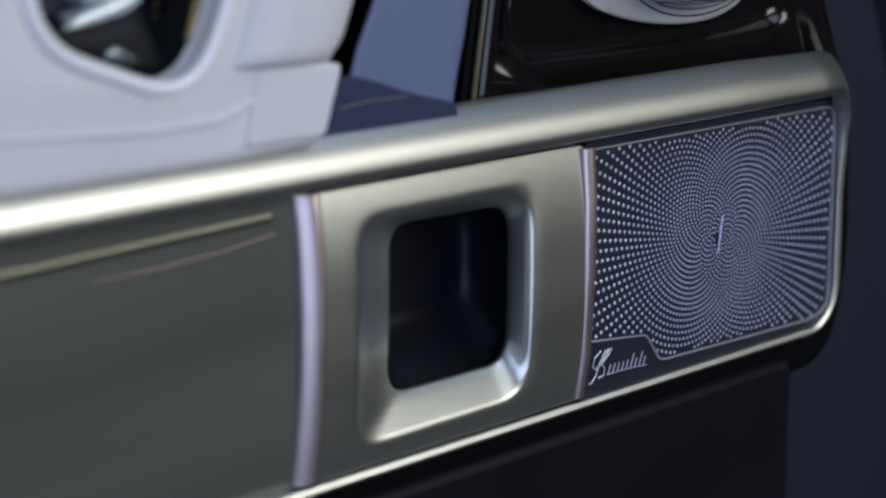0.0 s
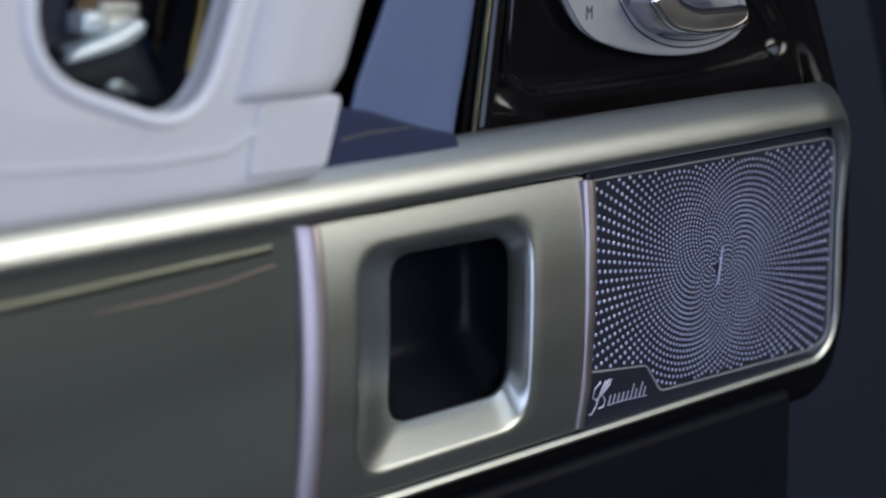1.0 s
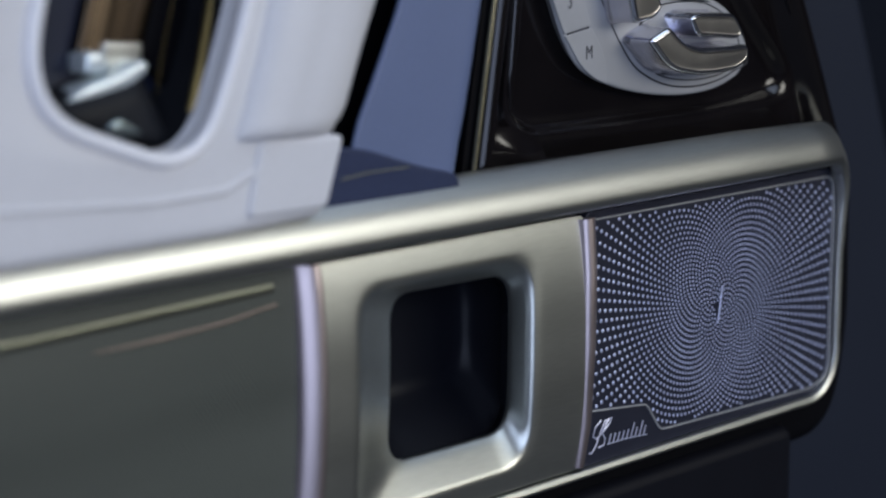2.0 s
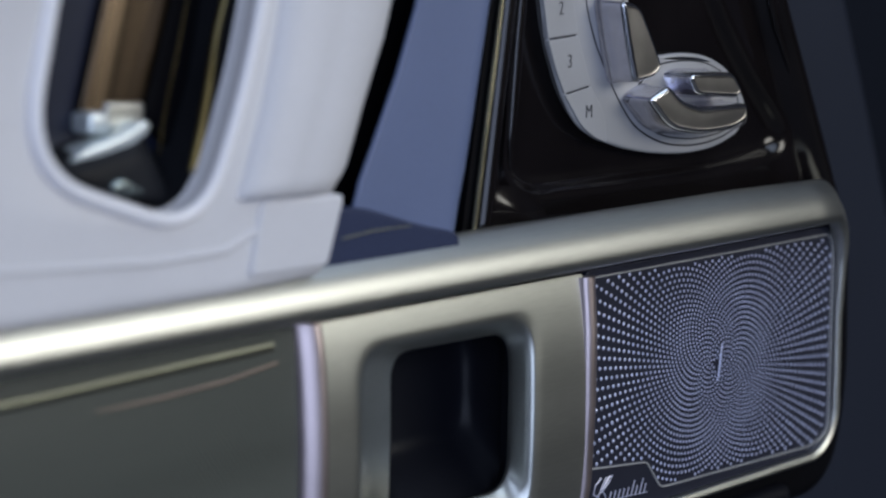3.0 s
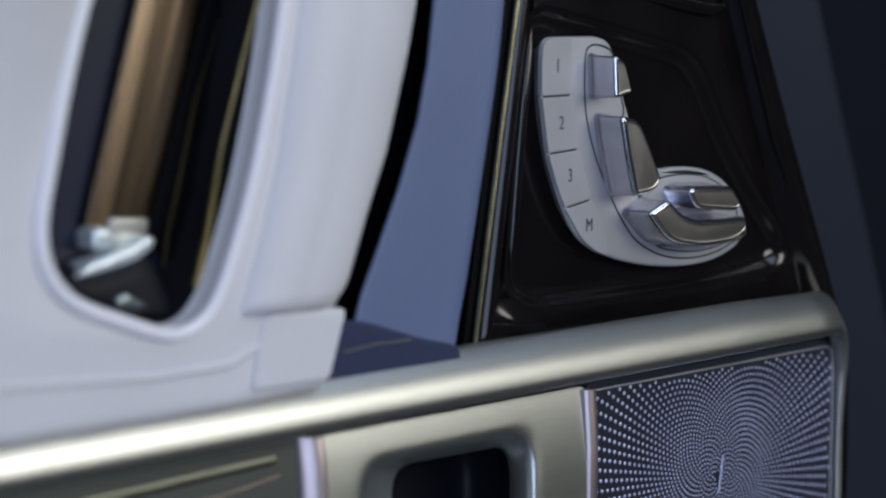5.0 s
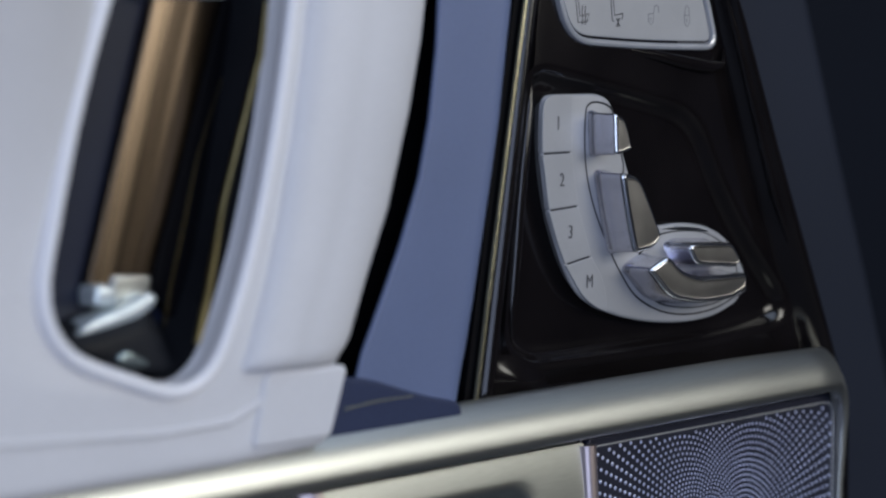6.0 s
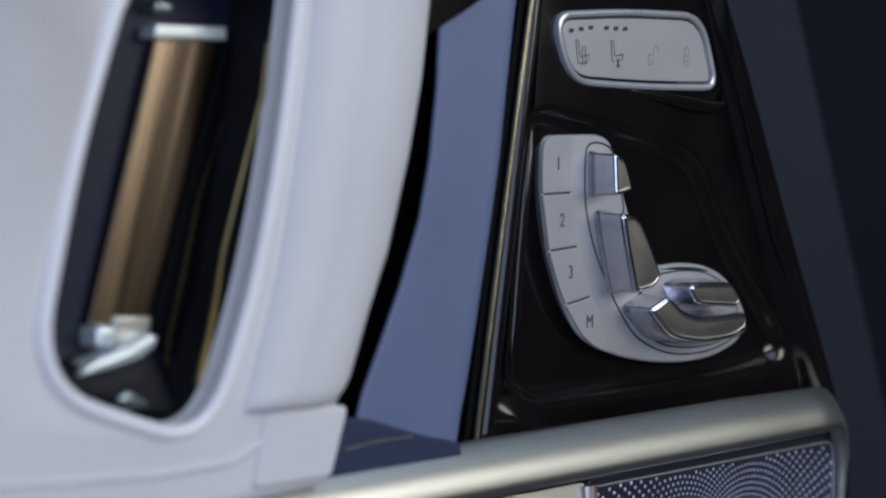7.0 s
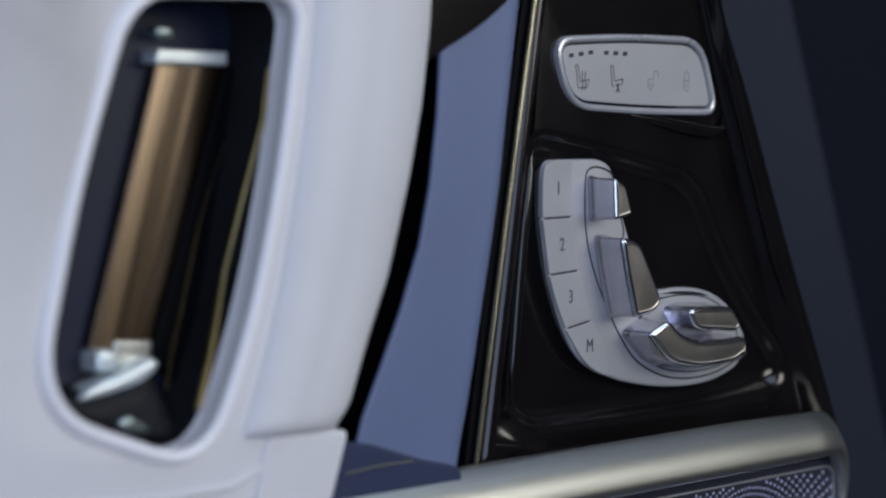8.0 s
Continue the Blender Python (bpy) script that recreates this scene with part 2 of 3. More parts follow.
def tube(points, radius, sides=8, bm=None, closed=False, flat=1.0):
    """A rod along 3D points in millimetres; radius one, or one a point; flat squeezes it in y."""
    bm = bm or bmesh.new()
    pts = [Vector(p) for p in points]
    rings, k = [], len(pts)
    for i, p in enumerate(pts):
        a = pts[i - 1] if (i or closed) else p
        b = pts[(i + 1) % k] if (i + 1 < k or closed) else p
        t = (b - a).normalized()
        side = Vector((0, 1, 0)).cross(t)
        side = side.normalized() if side.length > 1e-3 else Vector((1, 0, 0))
        up = t.cross(side)
        r = radius[i] if isinstance(radius, (list, tuple)) else radius
        rings.append([bm.verts.new((p + side * math.cos(q) * r + up * math.sin(q) * r * flat) / 1000) for q in (2 * math.pi * j / sides for j in range(sides))])
    pairs = list(zip(rings, rings[1:])) + ([(rings[-1], rings[0])] if closed else [])
    for a, b in pairs:
        for j in range(sides):
            bm.faces.new((a[j], a[(j + 1) % sides], b[(j + 1) % sides], b[j]))
    if not closed:
        bm.faces.new(rings[0])
        bm.faces.new(rings[-1][::-1])
    return bm


def stroke(lines, width, y, bm=None):
    """Thin raised printed strokes: polylines of (x, z)."""
    bm = bm or bmesh.new()
    for line in lines:
        tube([(x, y, z) for x, z in line], width / 2, 6, bm, flat=0.3)
    return bm


def box_mm(x0, x1, y0, y1, z0, z1, bevel=1.0):
    loop = rounded([(x0, z0), (x1, z0), (x1, z1), (x0, z1)], bevel, 3)
    return slab(loop, y0, y1, bevel)


def lettering(text, x, z, y, size, mat, parent, squeeze=0.8):
    """A raised printed character, facing the cabin."""
    cu = bpy.data.curves.new("character", "FONT")
    cu.body, cu.size, cu.extrude, cu.align_x, cu.align_y = text, size / 1000, 0.00008, "CENTER", "CENTER"
    tmp = new("character", cu)
    bpy.context.view_layer.update()
    me = bpy.data.meshes.new_from_object(tmp.evaluated_get(bpy.context.evaluated_depsgraph_get()))
    bpy.data.objects.remove(tmp)
    bm = bmesh.new()
    bm.from_mesh(me)
    bpy.data.meshes.remove(me)
    bm.transform(Matrix.Translation((x / 1000, y / 1000, z / 1000)) @ Matrix.Rotation(radians(90), 4, "X") @ Matrix.Diagonal((squeeze, 1, 1, 1)))
    return part("character", bm, mat, parent, "printed character %s" % text, 0)


# ---- the setting ----
def plain_wall(name, x0, x1, y0, y1, z0, z1, mat, label, category="wall"):
    ob = link_mesh(name, box_mm(x0, x1, y0, y1, z0, z1, 1.0), mat, None, label, 0)
    return tagged(ob, label, category, kind="structure")


# Unseen room added round the door to shape its reflections and bounced light.
plain_wall("floor", -5000, 5000, -5000, 5000, -60, 0, FLOOR, "unseen dark grey floor added for dark reflections", "floor")
plain_wall("ceiling", -5000, 5000, -5000, 5000, 4200, 4300, SURROUND, "unseen dark grey ceiling added for fill and reflections", "ceiling")
plain_wall("unseen_wall_west", -5100, -5000, -5000, 5000, 0, 4200, SURROUND, "unseen dark grey wall added for fill and reflections")
plain_wall("unseen_wall_east", 5000, 5100, -5000, 5000, 0, 4200, SURROUND, "unseen dark grey wall added for fill and reflections")
plain_wall("unseen_wall_north", -5000, 5000, 5000, 5100, 0, 4200, SURROUND, "unseen dark grey wall added for fill and reflections")
plain_wall("unseen_wall_south", -5000, 5000, -5100, -5000, 0, 4200, SURROUND, "unseen dark grey wall added for fill and reflections")

# ---- the door ----
TOP, BOTTOM, RIGHT, LEFT = 1001.0, 883.0, 211.0, -620.0
RISE = 4.0

door = thing("door_1", -100, 30, 500, "open car door with black moulded lower panel", "car door", kind="structure")
part("lower_panel", slab(rounded([(LEFT, 300), (188, 300), (186, 868), (LEFT, 868)], 8, 4), 6, 60, 6), PANEL, door, "black moulded lower door panel")
part("door_core", slab(rounded([(LEFT, 860), (205, 860), (214, 1015), (150, 1160), (100, 1300), (LEFT, 1300)], 6, 4), 50, 70, 2), DARK, door)
part("window_sill", slab(rounded([(-166.9, 1167.9), (-108.6, 1198.8), (-79.9, 1212.2), (-58.1, 1227.0), (-52.2, 1298.3), (-166.9, 1298.3)], [4, 30, 30, 10, 4, 4], 4), -9.8, 50, 1.0), GLOSS, door, "glossy black upper pillar cover")
# dark ledge between rail and upper trim
part("ledge", slab(rounded([(-196.5, 1009.8), (-90.0, 1009.8), (-93.0, 1029.4), (-99, 1031.3), (-115.5, 1035.0), (-148.1, 1045.3), (-196.5, 1051.3)], [3, 3, 3, 8, 20, 8, 3], 4), -10.2, 50, 1.6), NAVY, door, "dark navy leather ledge")
part("ledge_seam", tube([(-161, -10.3, 1034.4), (-144, -10.3, 1035.7), (-122.4, -10.2, 1035.5)], 0.32), STRIPE, door, "thin bright seam edge")
part("backing", slab(rounded([(-185, 1040), (-70, 1030), (-30, 1230), (-30, 1300), (-150, 1300)], 4, 3), 12, 50, 2), DARK, door)

# the body behind the door
body = thing("car", 300, 60, 300, "dark blue car side behind the open door", "car")
part("door_pillar", slab(rounded([(120, 300), (560, 300), (440, 860), (363, 1048), (333, 1116), (280, 1244), (200, 1480), (60, 1480)], 20, 5), 72, 140, 12), BODY, body, "dark blue-grey door pillar")
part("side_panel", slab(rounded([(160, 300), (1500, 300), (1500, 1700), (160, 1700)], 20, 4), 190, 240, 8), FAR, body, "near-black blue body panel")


# ---- trim frame ----
def trim_frame():
    """A rounded rail along the top that thins into a sharp lip round the corner and along the bottom."""
    lip = [(0, 8), (0, 4), (0, 0.5), (0.05, -0.5), (0.3, -1.1), (1.0, -1.45), (1.8, -1.78), (2.6, -2.05), (3.1, -1.95), (3.8, -1.2), (4.5, 0.2), (5.0, 2.2), (5.4, 4.5), (5.6, 8), (5.7, 13), (5.7, 20)]
    lip = [p for a, b in zip(lip, lip[1:]) for p in (a, tuple((u + v) / 2 for u, v in zip(a, b)))] + lip[-1:]
    full, z, d = [], 0.0, -11.0
    turn = [radians(-100 + 190 * j / (len(lip) - 1)) for j in range(len(lip))]
    for j, q in enumerate(turn):
        if j:
            for k in range(20):
                e = turn[j - 1] + (q - turn[j - 1]) * (k + 0.5) / 20
                rho = 5.0 if e < radians(6) else 24.0 if e < radians(52) else 7.5
                step = rho * (q - turn[j - 1]) / 20
                z, d = z + math.cos(e) * step, d + math.sin(e) * step
        full.append((z, d))
    path = []
    n = 40
    for i in range(n + 1):
        path.append((LEFT + (RIGHT - 20 - LEFT) * i / n, TOP + RISE, 0, 1, 0.12 * max(0, i - n + 4) / 4))
    for i in range(1, 17):
        a = math.pi / 2 * (1 - i / 16)
        path.append((RIGHT - 20 + 20 * math.cos(a), TOP - 20 + RISE * math.sin(a) + 20 * math.sin(a), math.cos(a), math.sin(a), 0.12 + (i / 16) ** 0.6 * 0.76))
    for i in range(1, 8):
        path.append((RIGHT, TOP - 20 - (TOP - BOTTOM - 42) * i / 8, 1, 0, min(1, 0.88 + 0.04 * i)))
    for i in range(0, 13):
        a = -math.pi / 2 * i / 12
        path.append((RIGHT - 22 + 22 * math.cos(a), BOTTOM + 22 + 22 * math.sin(a), math.cos(a), math.sin(a), 1.0))
    for i in range(1, n + 1):
        path.append((RIGHT - 22 - (RIGHT - 22 - LEFT) * i / n, BOTTOM, 0, -1, 1.0))
    bm = bmesh.new()
    rings = []
    for x, z, nx, nz, m in path:
        ring = []
        for (oa, da), (ob, db) in zip(full, lip):
            o, d = oa * (1 - m) + ob * m, da * (1 - m) + db * m
            ring.append(bm.verts.new(((x + nx * o) / 1000, d / 1000, (z + nz * o) / 1000)))
        rings.append(ring)
    for a, b in zip(rings, rings[1:]):
        for j in range(len(lip) - 1):
            bm.faces.new((a[j], a[j + 1], b[j + 1], b[j]))
    bm.faces.new(rings[0])
    bm.faces.new(rings[-1][::-1])
    return bm


frame_thing = thing("trim_frame", -100, 0, 883, "satin champagne metal frame rail round the door trim", "door trim")
part("rail", trim_frame(), SATIN, frame_thing, smooth=60)
B_OUTER = rounded([(LEFT, 852), (236, 852), (252, 905), (249, 1000), (228, 1012), (LEFT, 1012)], [4, 34, 30, 24, 20, 4], 6)
B_HOLE = rounded([(-122, 896), (-29, 896), (-28, 900), (-28, 984), (-30, 986), (-122, 986)], [4, 2, 1, 1, 1, 4], 6)
stages = [(B_OUTER, 48), (B_OUTER, 23)]
for i in range(1, 6):
    a = i / 5 * math.pi / 2
    stages.append((inset(B_OUTER, 10 * (1 - math.cos(a))), 13 + 10 * (1 - math.sin(a))))
stages += [(B_HOLE, 13), (B_HOLE, 48), (B_OUTER, 48)]
part("frame_body", loft(stages), DARK, frame_thing, "black outer body of the frame", 60)
L_OUTER = rounded([(LEFT, BOTTOM - 6), (RIGHT + 6, BOTTOM - 6), (RIGHT + 6, TOP + 6), (LEFT, TOP + 6)], 18)
L_HOLE = rounded([(-122, 896), (-28, 896), (-28, 986), (-122, 986)], 6)
part("frame_lining", loft([(L_OUTER, 20), (L_OUTER, 6), (L_HOLE, 6), (L_HOLE, 20), (L_OUTER, 20)]), DARK, frame_thing, "black backing inside the frame")

# ---- veneer inlay ----
inlay = thing("inlay_panel", -400, 4, 883, "dark grey lacquered veneer panel with fine pinstripes", "trim panel")


def bulge(x, z):
    return -3.0 * (1 - ((z - 942) / 60) ** 2)


grid = bmesh.new()
nx, nz = 30, 16
vs = [[grid.verts.new(((LEFT + (-173 - LEFT) * i / nx) / 1000, (4.5 + bulge(0, 882 + 120 * j / nz)) / 1000, (882 + 120 * j / nz) / 1000)) for j in range(nz + 1)] for i in range(nx + 1)]
for i in range(nx):
    for j in range(nz):
        grid.faces.new((vs[i][j], vs[i + 1][j], vs[i + 1][j + 1], vs[i][j + 1]))
bmesh.ops.solidify(grid, geom=list(grid.faces), thickness=-0.001)
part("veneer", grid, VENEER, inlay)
# This stripe is a reflection in the lacquer, built as a thin metal rod.
part("stripe_reflection", tube([(LEFT, 3.2, 990.5), (-300, 3.2, 991), (-192, 3.4, 993.6), (-185, 3.4, 993.8)], 2.1, 8, flat=0.35), STRIPE, inlay, "pale reflected stripe modelled on the veneer")
part("thin_pinstripe", tube([(-272, 2.6, 982.6), (-240, 2.6, 982.8), (-210, 2.8, 984.0), (-183, 3.0, 987.0)], [0.4, 0.7, 0.7, 0.7], 8, flat=0.35), ROSE, inlay, "thin pinkish metal stripe on the veneer")

# ---- handle bezel ----
bezel = thing("handle_bezel", -90, 0, 883, "satin metal plate round a square grip recess", "door handle bezel")


def plate_bend(x, z):
    return -5.2 * (1 - abs((z - 943) / 60) ** 2.6)


P_OUT = rounded([(-166, 884), (0, 884), (0, 1000.5), (-166, 1000.5)], 2, 10, 14)
P_RIM = rounded([(-147, 893), (-37, 894), (-35.5, 988.5), (-145, 988.5)], 19, 10, 14)
P_HOLE = rounded([(-117.6, 908.6), (-41.3, 908.6), (-39.8, 978.4), (-115.6, 980)], 13, 10, 14)


def between(a, b, t):
    return [p * (1 - t) + q * t for p, q in zip(a, b)]


stages = [(P_OUT, 6.5)] + [(between(P_OUT, P_RIM, i / 8), 0.4) for i in range(8)]
stages += [(inset(P_RIM, 0.0), 0.6), (inset(P_RIM, 1.2), 1.1), (inset(P_RIM, 2.4), 2.0)]
stages += [(between(inset(P_RIM, 2.4), P_HOLE, t), 2.0 + 9.6 * t) for t in (0.33, 0.66, 0.92)]
stages += [(P_HOLE, 12.0), (P_HOLE, 13.5)]
part("plate", loft(stages, bend=plate_bend), PLATE, bezel, smooth=50)
CAV = rounded([(-117, 903), (-31, 903), (-31, 982), (-117, 982)], 24, 10, 14)
CAV_BACK = rounded([(-114, 923), (-31, 923), (-31, 980), (-114, 980)], 22, 10, 14)
part("recess", loft([(P_HOLE, 9.0), (inset(P_HOLE, -1), 13), (CAV, 17), (between(CAV, CAV_BACK, 0.5), 27), (between(CAV, CAV_BACK, 0.85), 35), (inset(CAV_BACK, 1.5), 39.5), (inset(CAV_BACK, 5), 41.5), (inset(CAV_BACK, 9), 42)], False, True), RECESS, bezel, "deep black grip recess", 50)


def wedge_strip():
    """A slim strip whose face turns towards the hinge side, bowed like the plate."""
    across = [(-173.8, 7.0), (-173.7, 2.4), (-172.8, -0.2), (-171.2, -2.2), (-169.2, -3.8), (-167.0, -5.1), (-165.2, -5.7), (-163.6, -5.6), (-162.8, -4.8), (-162.6, -2.0)]
    bm = bmesh.new()
    rings = []
    for i in range(25):
        z = 884 + 116.5 * i / 24
        lean = -3.0 * (1 - i / 24) ** 2
        tip = 0.8 * max(0, (i - 21) / 3) ** 2
        rings.append([bm.verts.new(((x + lean) / 1000, (y + 4.0 * ((z - 942) / 60) ** 2 + tip) / 1000, z / 1000)) for x, y in across])
    for a, b in zip(rings, rings[1:]):
        for k in range(len(across) - 1):
            bm.faces.new((a[k], a[k + 1], b[k + 1], b[k]))
    bm.faces.new(rings[0])
    bm.faces.new(rings[-1][::-1])
    return bm


part("side_strip", wedge_strip(), STRIP, bezel, "polished lilac-tinted metal side strip", 60)
part("side_strip", tube([(-0.4, 0.4, 885), (0.6, -2.0, 905), (1.0, -3.4, 942), (1.2, -3.0, 975), (1.4, -1.0, 999)], [3.0, 3.6, 4.0, 4.4, 4.6], 20, flat=0.85), STRIP, bezel, "slim polished metal divider strip", 60)

# ---- loudspeaker ----
speaker = thing("loudspeaker", 108, 4, 883, "dark metal loudspeaker grille with raised pale dots", "loudspeaker")
part("grille_plate", slab(rounded([(5, BOTTOM), (RIGHT + 1, BOTTOM), (RIGHT + 1, TOP), (5, TOP)], [3, 22, 12, 3], 6), 1.5, 6, 0.8), MESH, speaker)
EDGE = rounded([(8, 908.5), (46, 904.5), (51, 904.0), (62, 889.8), (68, 889.2), (190, 886.4), (208.5, 890), (208.6, 997.0), (8, 997.6)], [1, 3, 6, 6, 3, 4, 18, 9, 2], 5)
part("border_line", hollow(EDGE, inset(EDGE, 0.9), 0.6, 2.0, 0.2), LINE, speaker, "thin bright border line")


def inside(loop, x, z):
    hit = False
    for i in range(len(loop)):
        a, b = loop[i - 1], loop[i]
        if (a.y > z) != (b.y > z) and x < (b.x - a.x) * (z - a.y) / (b.y - a.y) + a.x:
            hit = not hit
    return hit


def grille_dots():
    """Rings of dots round the emblem: few and staggered within, long straight rays outside."""
    field = inset(EDGE, 2.1)
    cx, cz = 108.0, 942.6
    dots = []
    r, step, turn = 2.9, 0, 34 / 123
    while r < 150:
        # the field thins out from the middle to the rim
        area = 5.2 + 0.24 * max(0.0, r - 36)
        x, z = cx + r * math.cos(2 * math.pi * (step * turn)), cz + r * math.sin(2 * math.pi * (step * turn))
        if inside(field, x, z):
            dots.append((x, z, 0.68 + 0.36 * min(1, max(0, r - 30) / 55), r))
        step += 1
        r = math.sqrt(r * r + area / math.pi)
    return dots


def dome(bm, x, z, rad, y):
    """One raised dot."""
    low, mid = [], []
    for j in range(8):
        a = math.pi * j / 4
        low.append(bm.verts.new(((x + rad * math.cos(a)) / 1000, y / 1000, (z + rad * math.sin(a)) / 1000)))
        mid.append(bm.verts.new(((x + 0.72 * rad * math.cos(a)) / 1000, (y - 0.32 * rad) / 1000, (z + 0.72 * rad * math.sin(a)) / 1000)))
    for j in range(8):
        i = (j + 1) % 8
        bm.faces.new((low[j], low[i], mid[i], mid[j]))
    top = bm.verts.new((x / 1000, (y - 0.42 * rad) / 1000, z / 1000))
    for j in range(8):
        bm.faces.new((mid[j], mid[(j + 1) % 8], top))


def fast_dots(items, y):
    bm = bmesh.new()
    for x, z, rad, r in items:
        dome(bm, x, z, rad, y)
    return bm


DOTS = sorted(grille_dots())
NEAR = [d for d in DOTS if d[0] < 40][:290]
tagged(part("raised_dots", fast_dots(DOTS[len(NEAR):], 1.5), BUMP, speaker, "rings of small raised pale dots"), kind="stuff")
# emblem in the middle and the name plate with plain strokes
part("emblem", tube([(105.6, 0.4, 934.6), (106.6, 0.0, 936.5), (107.6, -0.1, 942.6), (109.0, 0.0, 950.5), (110.4, 0.4, 952.8)], [0.5, 0.6, 0.7, 0.6, 0.5], 8, flat=0.6), BUMP, speaker, "slim raised metal emblem")
part("name_mark", stroke([[(8, 889.4), (10, 888.8), (13, 891.5), (17, 898.5), (20.5, 903)], [(17, 903), (12.5, 900.5), (11, 896.5), (13.5, 895), (18, 897), (23, 900.5), (25, 903), (22.5, 902.6), (17.5, 897.5), (20, 894), (19, 891), (15, 890.6)]], 1.15, 0.9), BUMP, speaker, "pale metal flourish mark")
for i in range(9):
    x = 22.5 + 3.3 * i
    h = 7.2 if i in (5, 7) else 4.6
    part("mark_bar", stroke([[(x, 890.8 - 0.12 * i), (x + h * 0.42, 890.8 - 0.12 * i + h)]], 1.25, 0.9), BUMP, speaker)
part("mark_bar", stroke([[(21.5, 890.9), (36, 891.0), (52, 889.8)]], 0.6, 0.9), BUMP, speaker)

# ---- black control panel ----
console = thing("control_panel", 60, 20, 1015, "glossy black door control panel with moulded rim", "control panel")
C_OUT = rounded([(-67, 1004), (228, 1004), (200, 1060), (168, 1122), (134, 1193), (121, 1216), (112, 1236), (104, 1300), (-16, 1300), (-30, 1226)], [6, 8, 30, 30, 30, 20, 20, 10, 10, 20], 6)
C_IN = rounded([(-47, 1022), (206, 1014), (180, 1062), (152, 1120), (127, 1178), (114, 1214), (104, 1240), (92, 1282), (-3, 1282), (-15, 1226)], [22, 14, 30, 30, 30, 20, 20, 10, 10, 20], 6)
stages = [(C_OUT, 48), (C_OUT, 13), (inset(C_OUT, 0.6), 9.6), (inset(C_OUT, 1.6), 7.2), (inset(C_OUT, 3.0), 5.6), (inset(C_OUT, 4.6), 4.8)]
stages += [(between(inset(C_OUT, 4.6), C_IN, t), 4.5 + 9.5 * t ** 1.5) for t in (0.2, 0.4, 0.6, 0.8, 1.0)]
stages += [(inset(C_IN, 1.5), 15.2), (inset(C_IN, 3.5), 15.6), (inset(C_IN, 5.0), 15.6)]
part("moulding", loft(stages, False, False), GLOSS, console, smooth=50)
FLOOR_EDGE = inset(C_IN, 5.0)
BOWL = rounded([(-24, 1170), (40, 1160), (104, 1148), (124, 1114), (148, 1086), (196, 1040), (120, 1034), (-20, 1035), (-37, 1046), (-31, 1100)], [18, 40, 34, 30, 30, 34, 30, 22, 20, 60], 12)
part("bowl", loft([(inset(BOWL, d), y) for d, y in ((-2.6, 13.4), (-1.2, 13.5), (0.0, 13.8), (1.0, 14.3), (1.9, 15.0), (2.8, 15.9), (3.7, 16.8), (4.6, 17.6), (5.6, 18.3), (6.9, 18.8), (8.6, 19.1), (10.5, 19.2))], False, True), GLOSS, console, "shallow glossy black bowl", 60)
floor_bm = bmesh.new()
ring_a = [floor_bm.verts.new((p.x / 1000, 0.0156, p.y / 1000)) for p in FLOOR_EDGE]
ring_b = [floor_bm.verts.new((p.x / 1000, 0.0134, p.y / 1000)) for p in inset(BOWL, -2.6)]
edges = [floor_bm.edges.new((r[k], r[(k + 1) % len(r)])) for r in (ring_a, ring_b) for k in range(len(r)) if (r[k].co - r[(k + 1) % len(r)].co).length > 0]
bmesh.ops.triangle_fill(floor_bm, use_beauty=True, use_dissolve=False, edges=edges)
part("floor_skin", floor_bm, GLOSS, console, smooth=30)
# The next two ridges are added to draw reflected streaks in the gloss.
part("highlight_ridge", tube([(40, 15.4, 1178), (67, 13.6, 1174.6), (92, 12.6, 1171), (112, 12.4, 1169), (122, 12.6, 1170), (126, 14.5, 1178)], [0.8, 2.4, 3.2, 3.2, 2.4, 0.8], 14, flat=0.6), GLOSS, console, "added glossy ridge catching a highlight under the switch bar", 80)
part("highlight_ridge", tube([(118, 9.5, 1208), (128, 8.6, 1185), (143, 8.0, 1150), (164, 8.4, 1104), (184, 9.8, 1070)], [0.8, 2.6, 3.4, 3.4, 0.8], 14, flat=0.6), GLOSS, console, "added long glossy ridge catching a side highlight", 80)
part("highlight_ridge", tube([(-19.6, 15.0, 1166), (-22, 13.8, 1150), (-26, 13.4, 1127), (-29, 13.4, 1104), (-31.5, 13.4, 1080), (-33.3, 13.8, 1062), (-32, 15.0, 1048)], [0.6, 2.0, 2.6, 2.6, 2.6, 2.0, 0.6], 14, flat=0.7), GLOSS, console, "rounded glossy rim beside the memory buttons", 80)


def swell(x, z, rx, rz, y, h, lean=0.0):
    """A low rounded swelling added to catch a highlight on the panel."""
    bm = bmesh.new()
    rings = []
    for i in range(1, 9):
        q = i / 8
        ring = []
        for j in range(24):
            a = 2 * math.pi * j / 24
            u, v = rx * q * math.cos(a), rz * q * math.sin(a)
            ring.append(bm.verts.new(((x + u + lean * v) / 1000, (y - h * (1 + math.cos(math.pi * q)) / 2) / 1000, (z + v - 0.25 * u) / 1000)))
        rings.append(ring)
    top = bm.verts.new((x / 1000, (y - h) / 1000, z / 1000))
    for j in range(24):
        bm.faces.new((rings[0][j], rings[0][(j + 1) % 24], top))
    for a, b in zip(rings, rings[1:]):
        for j in range(24):
            bm.faces.new((a[j], b[j], b[(j + 1) % 24], a[(j + 1) % 24]))
    return bm


# Bump added to put a soft highlight in the lower left corner.
part("highlight_swelling", swell(-36, 1031, 22, 11, 9.4, 2.6), GLOSS, console, "added glossy swelling that catches a corner highlight", 80)
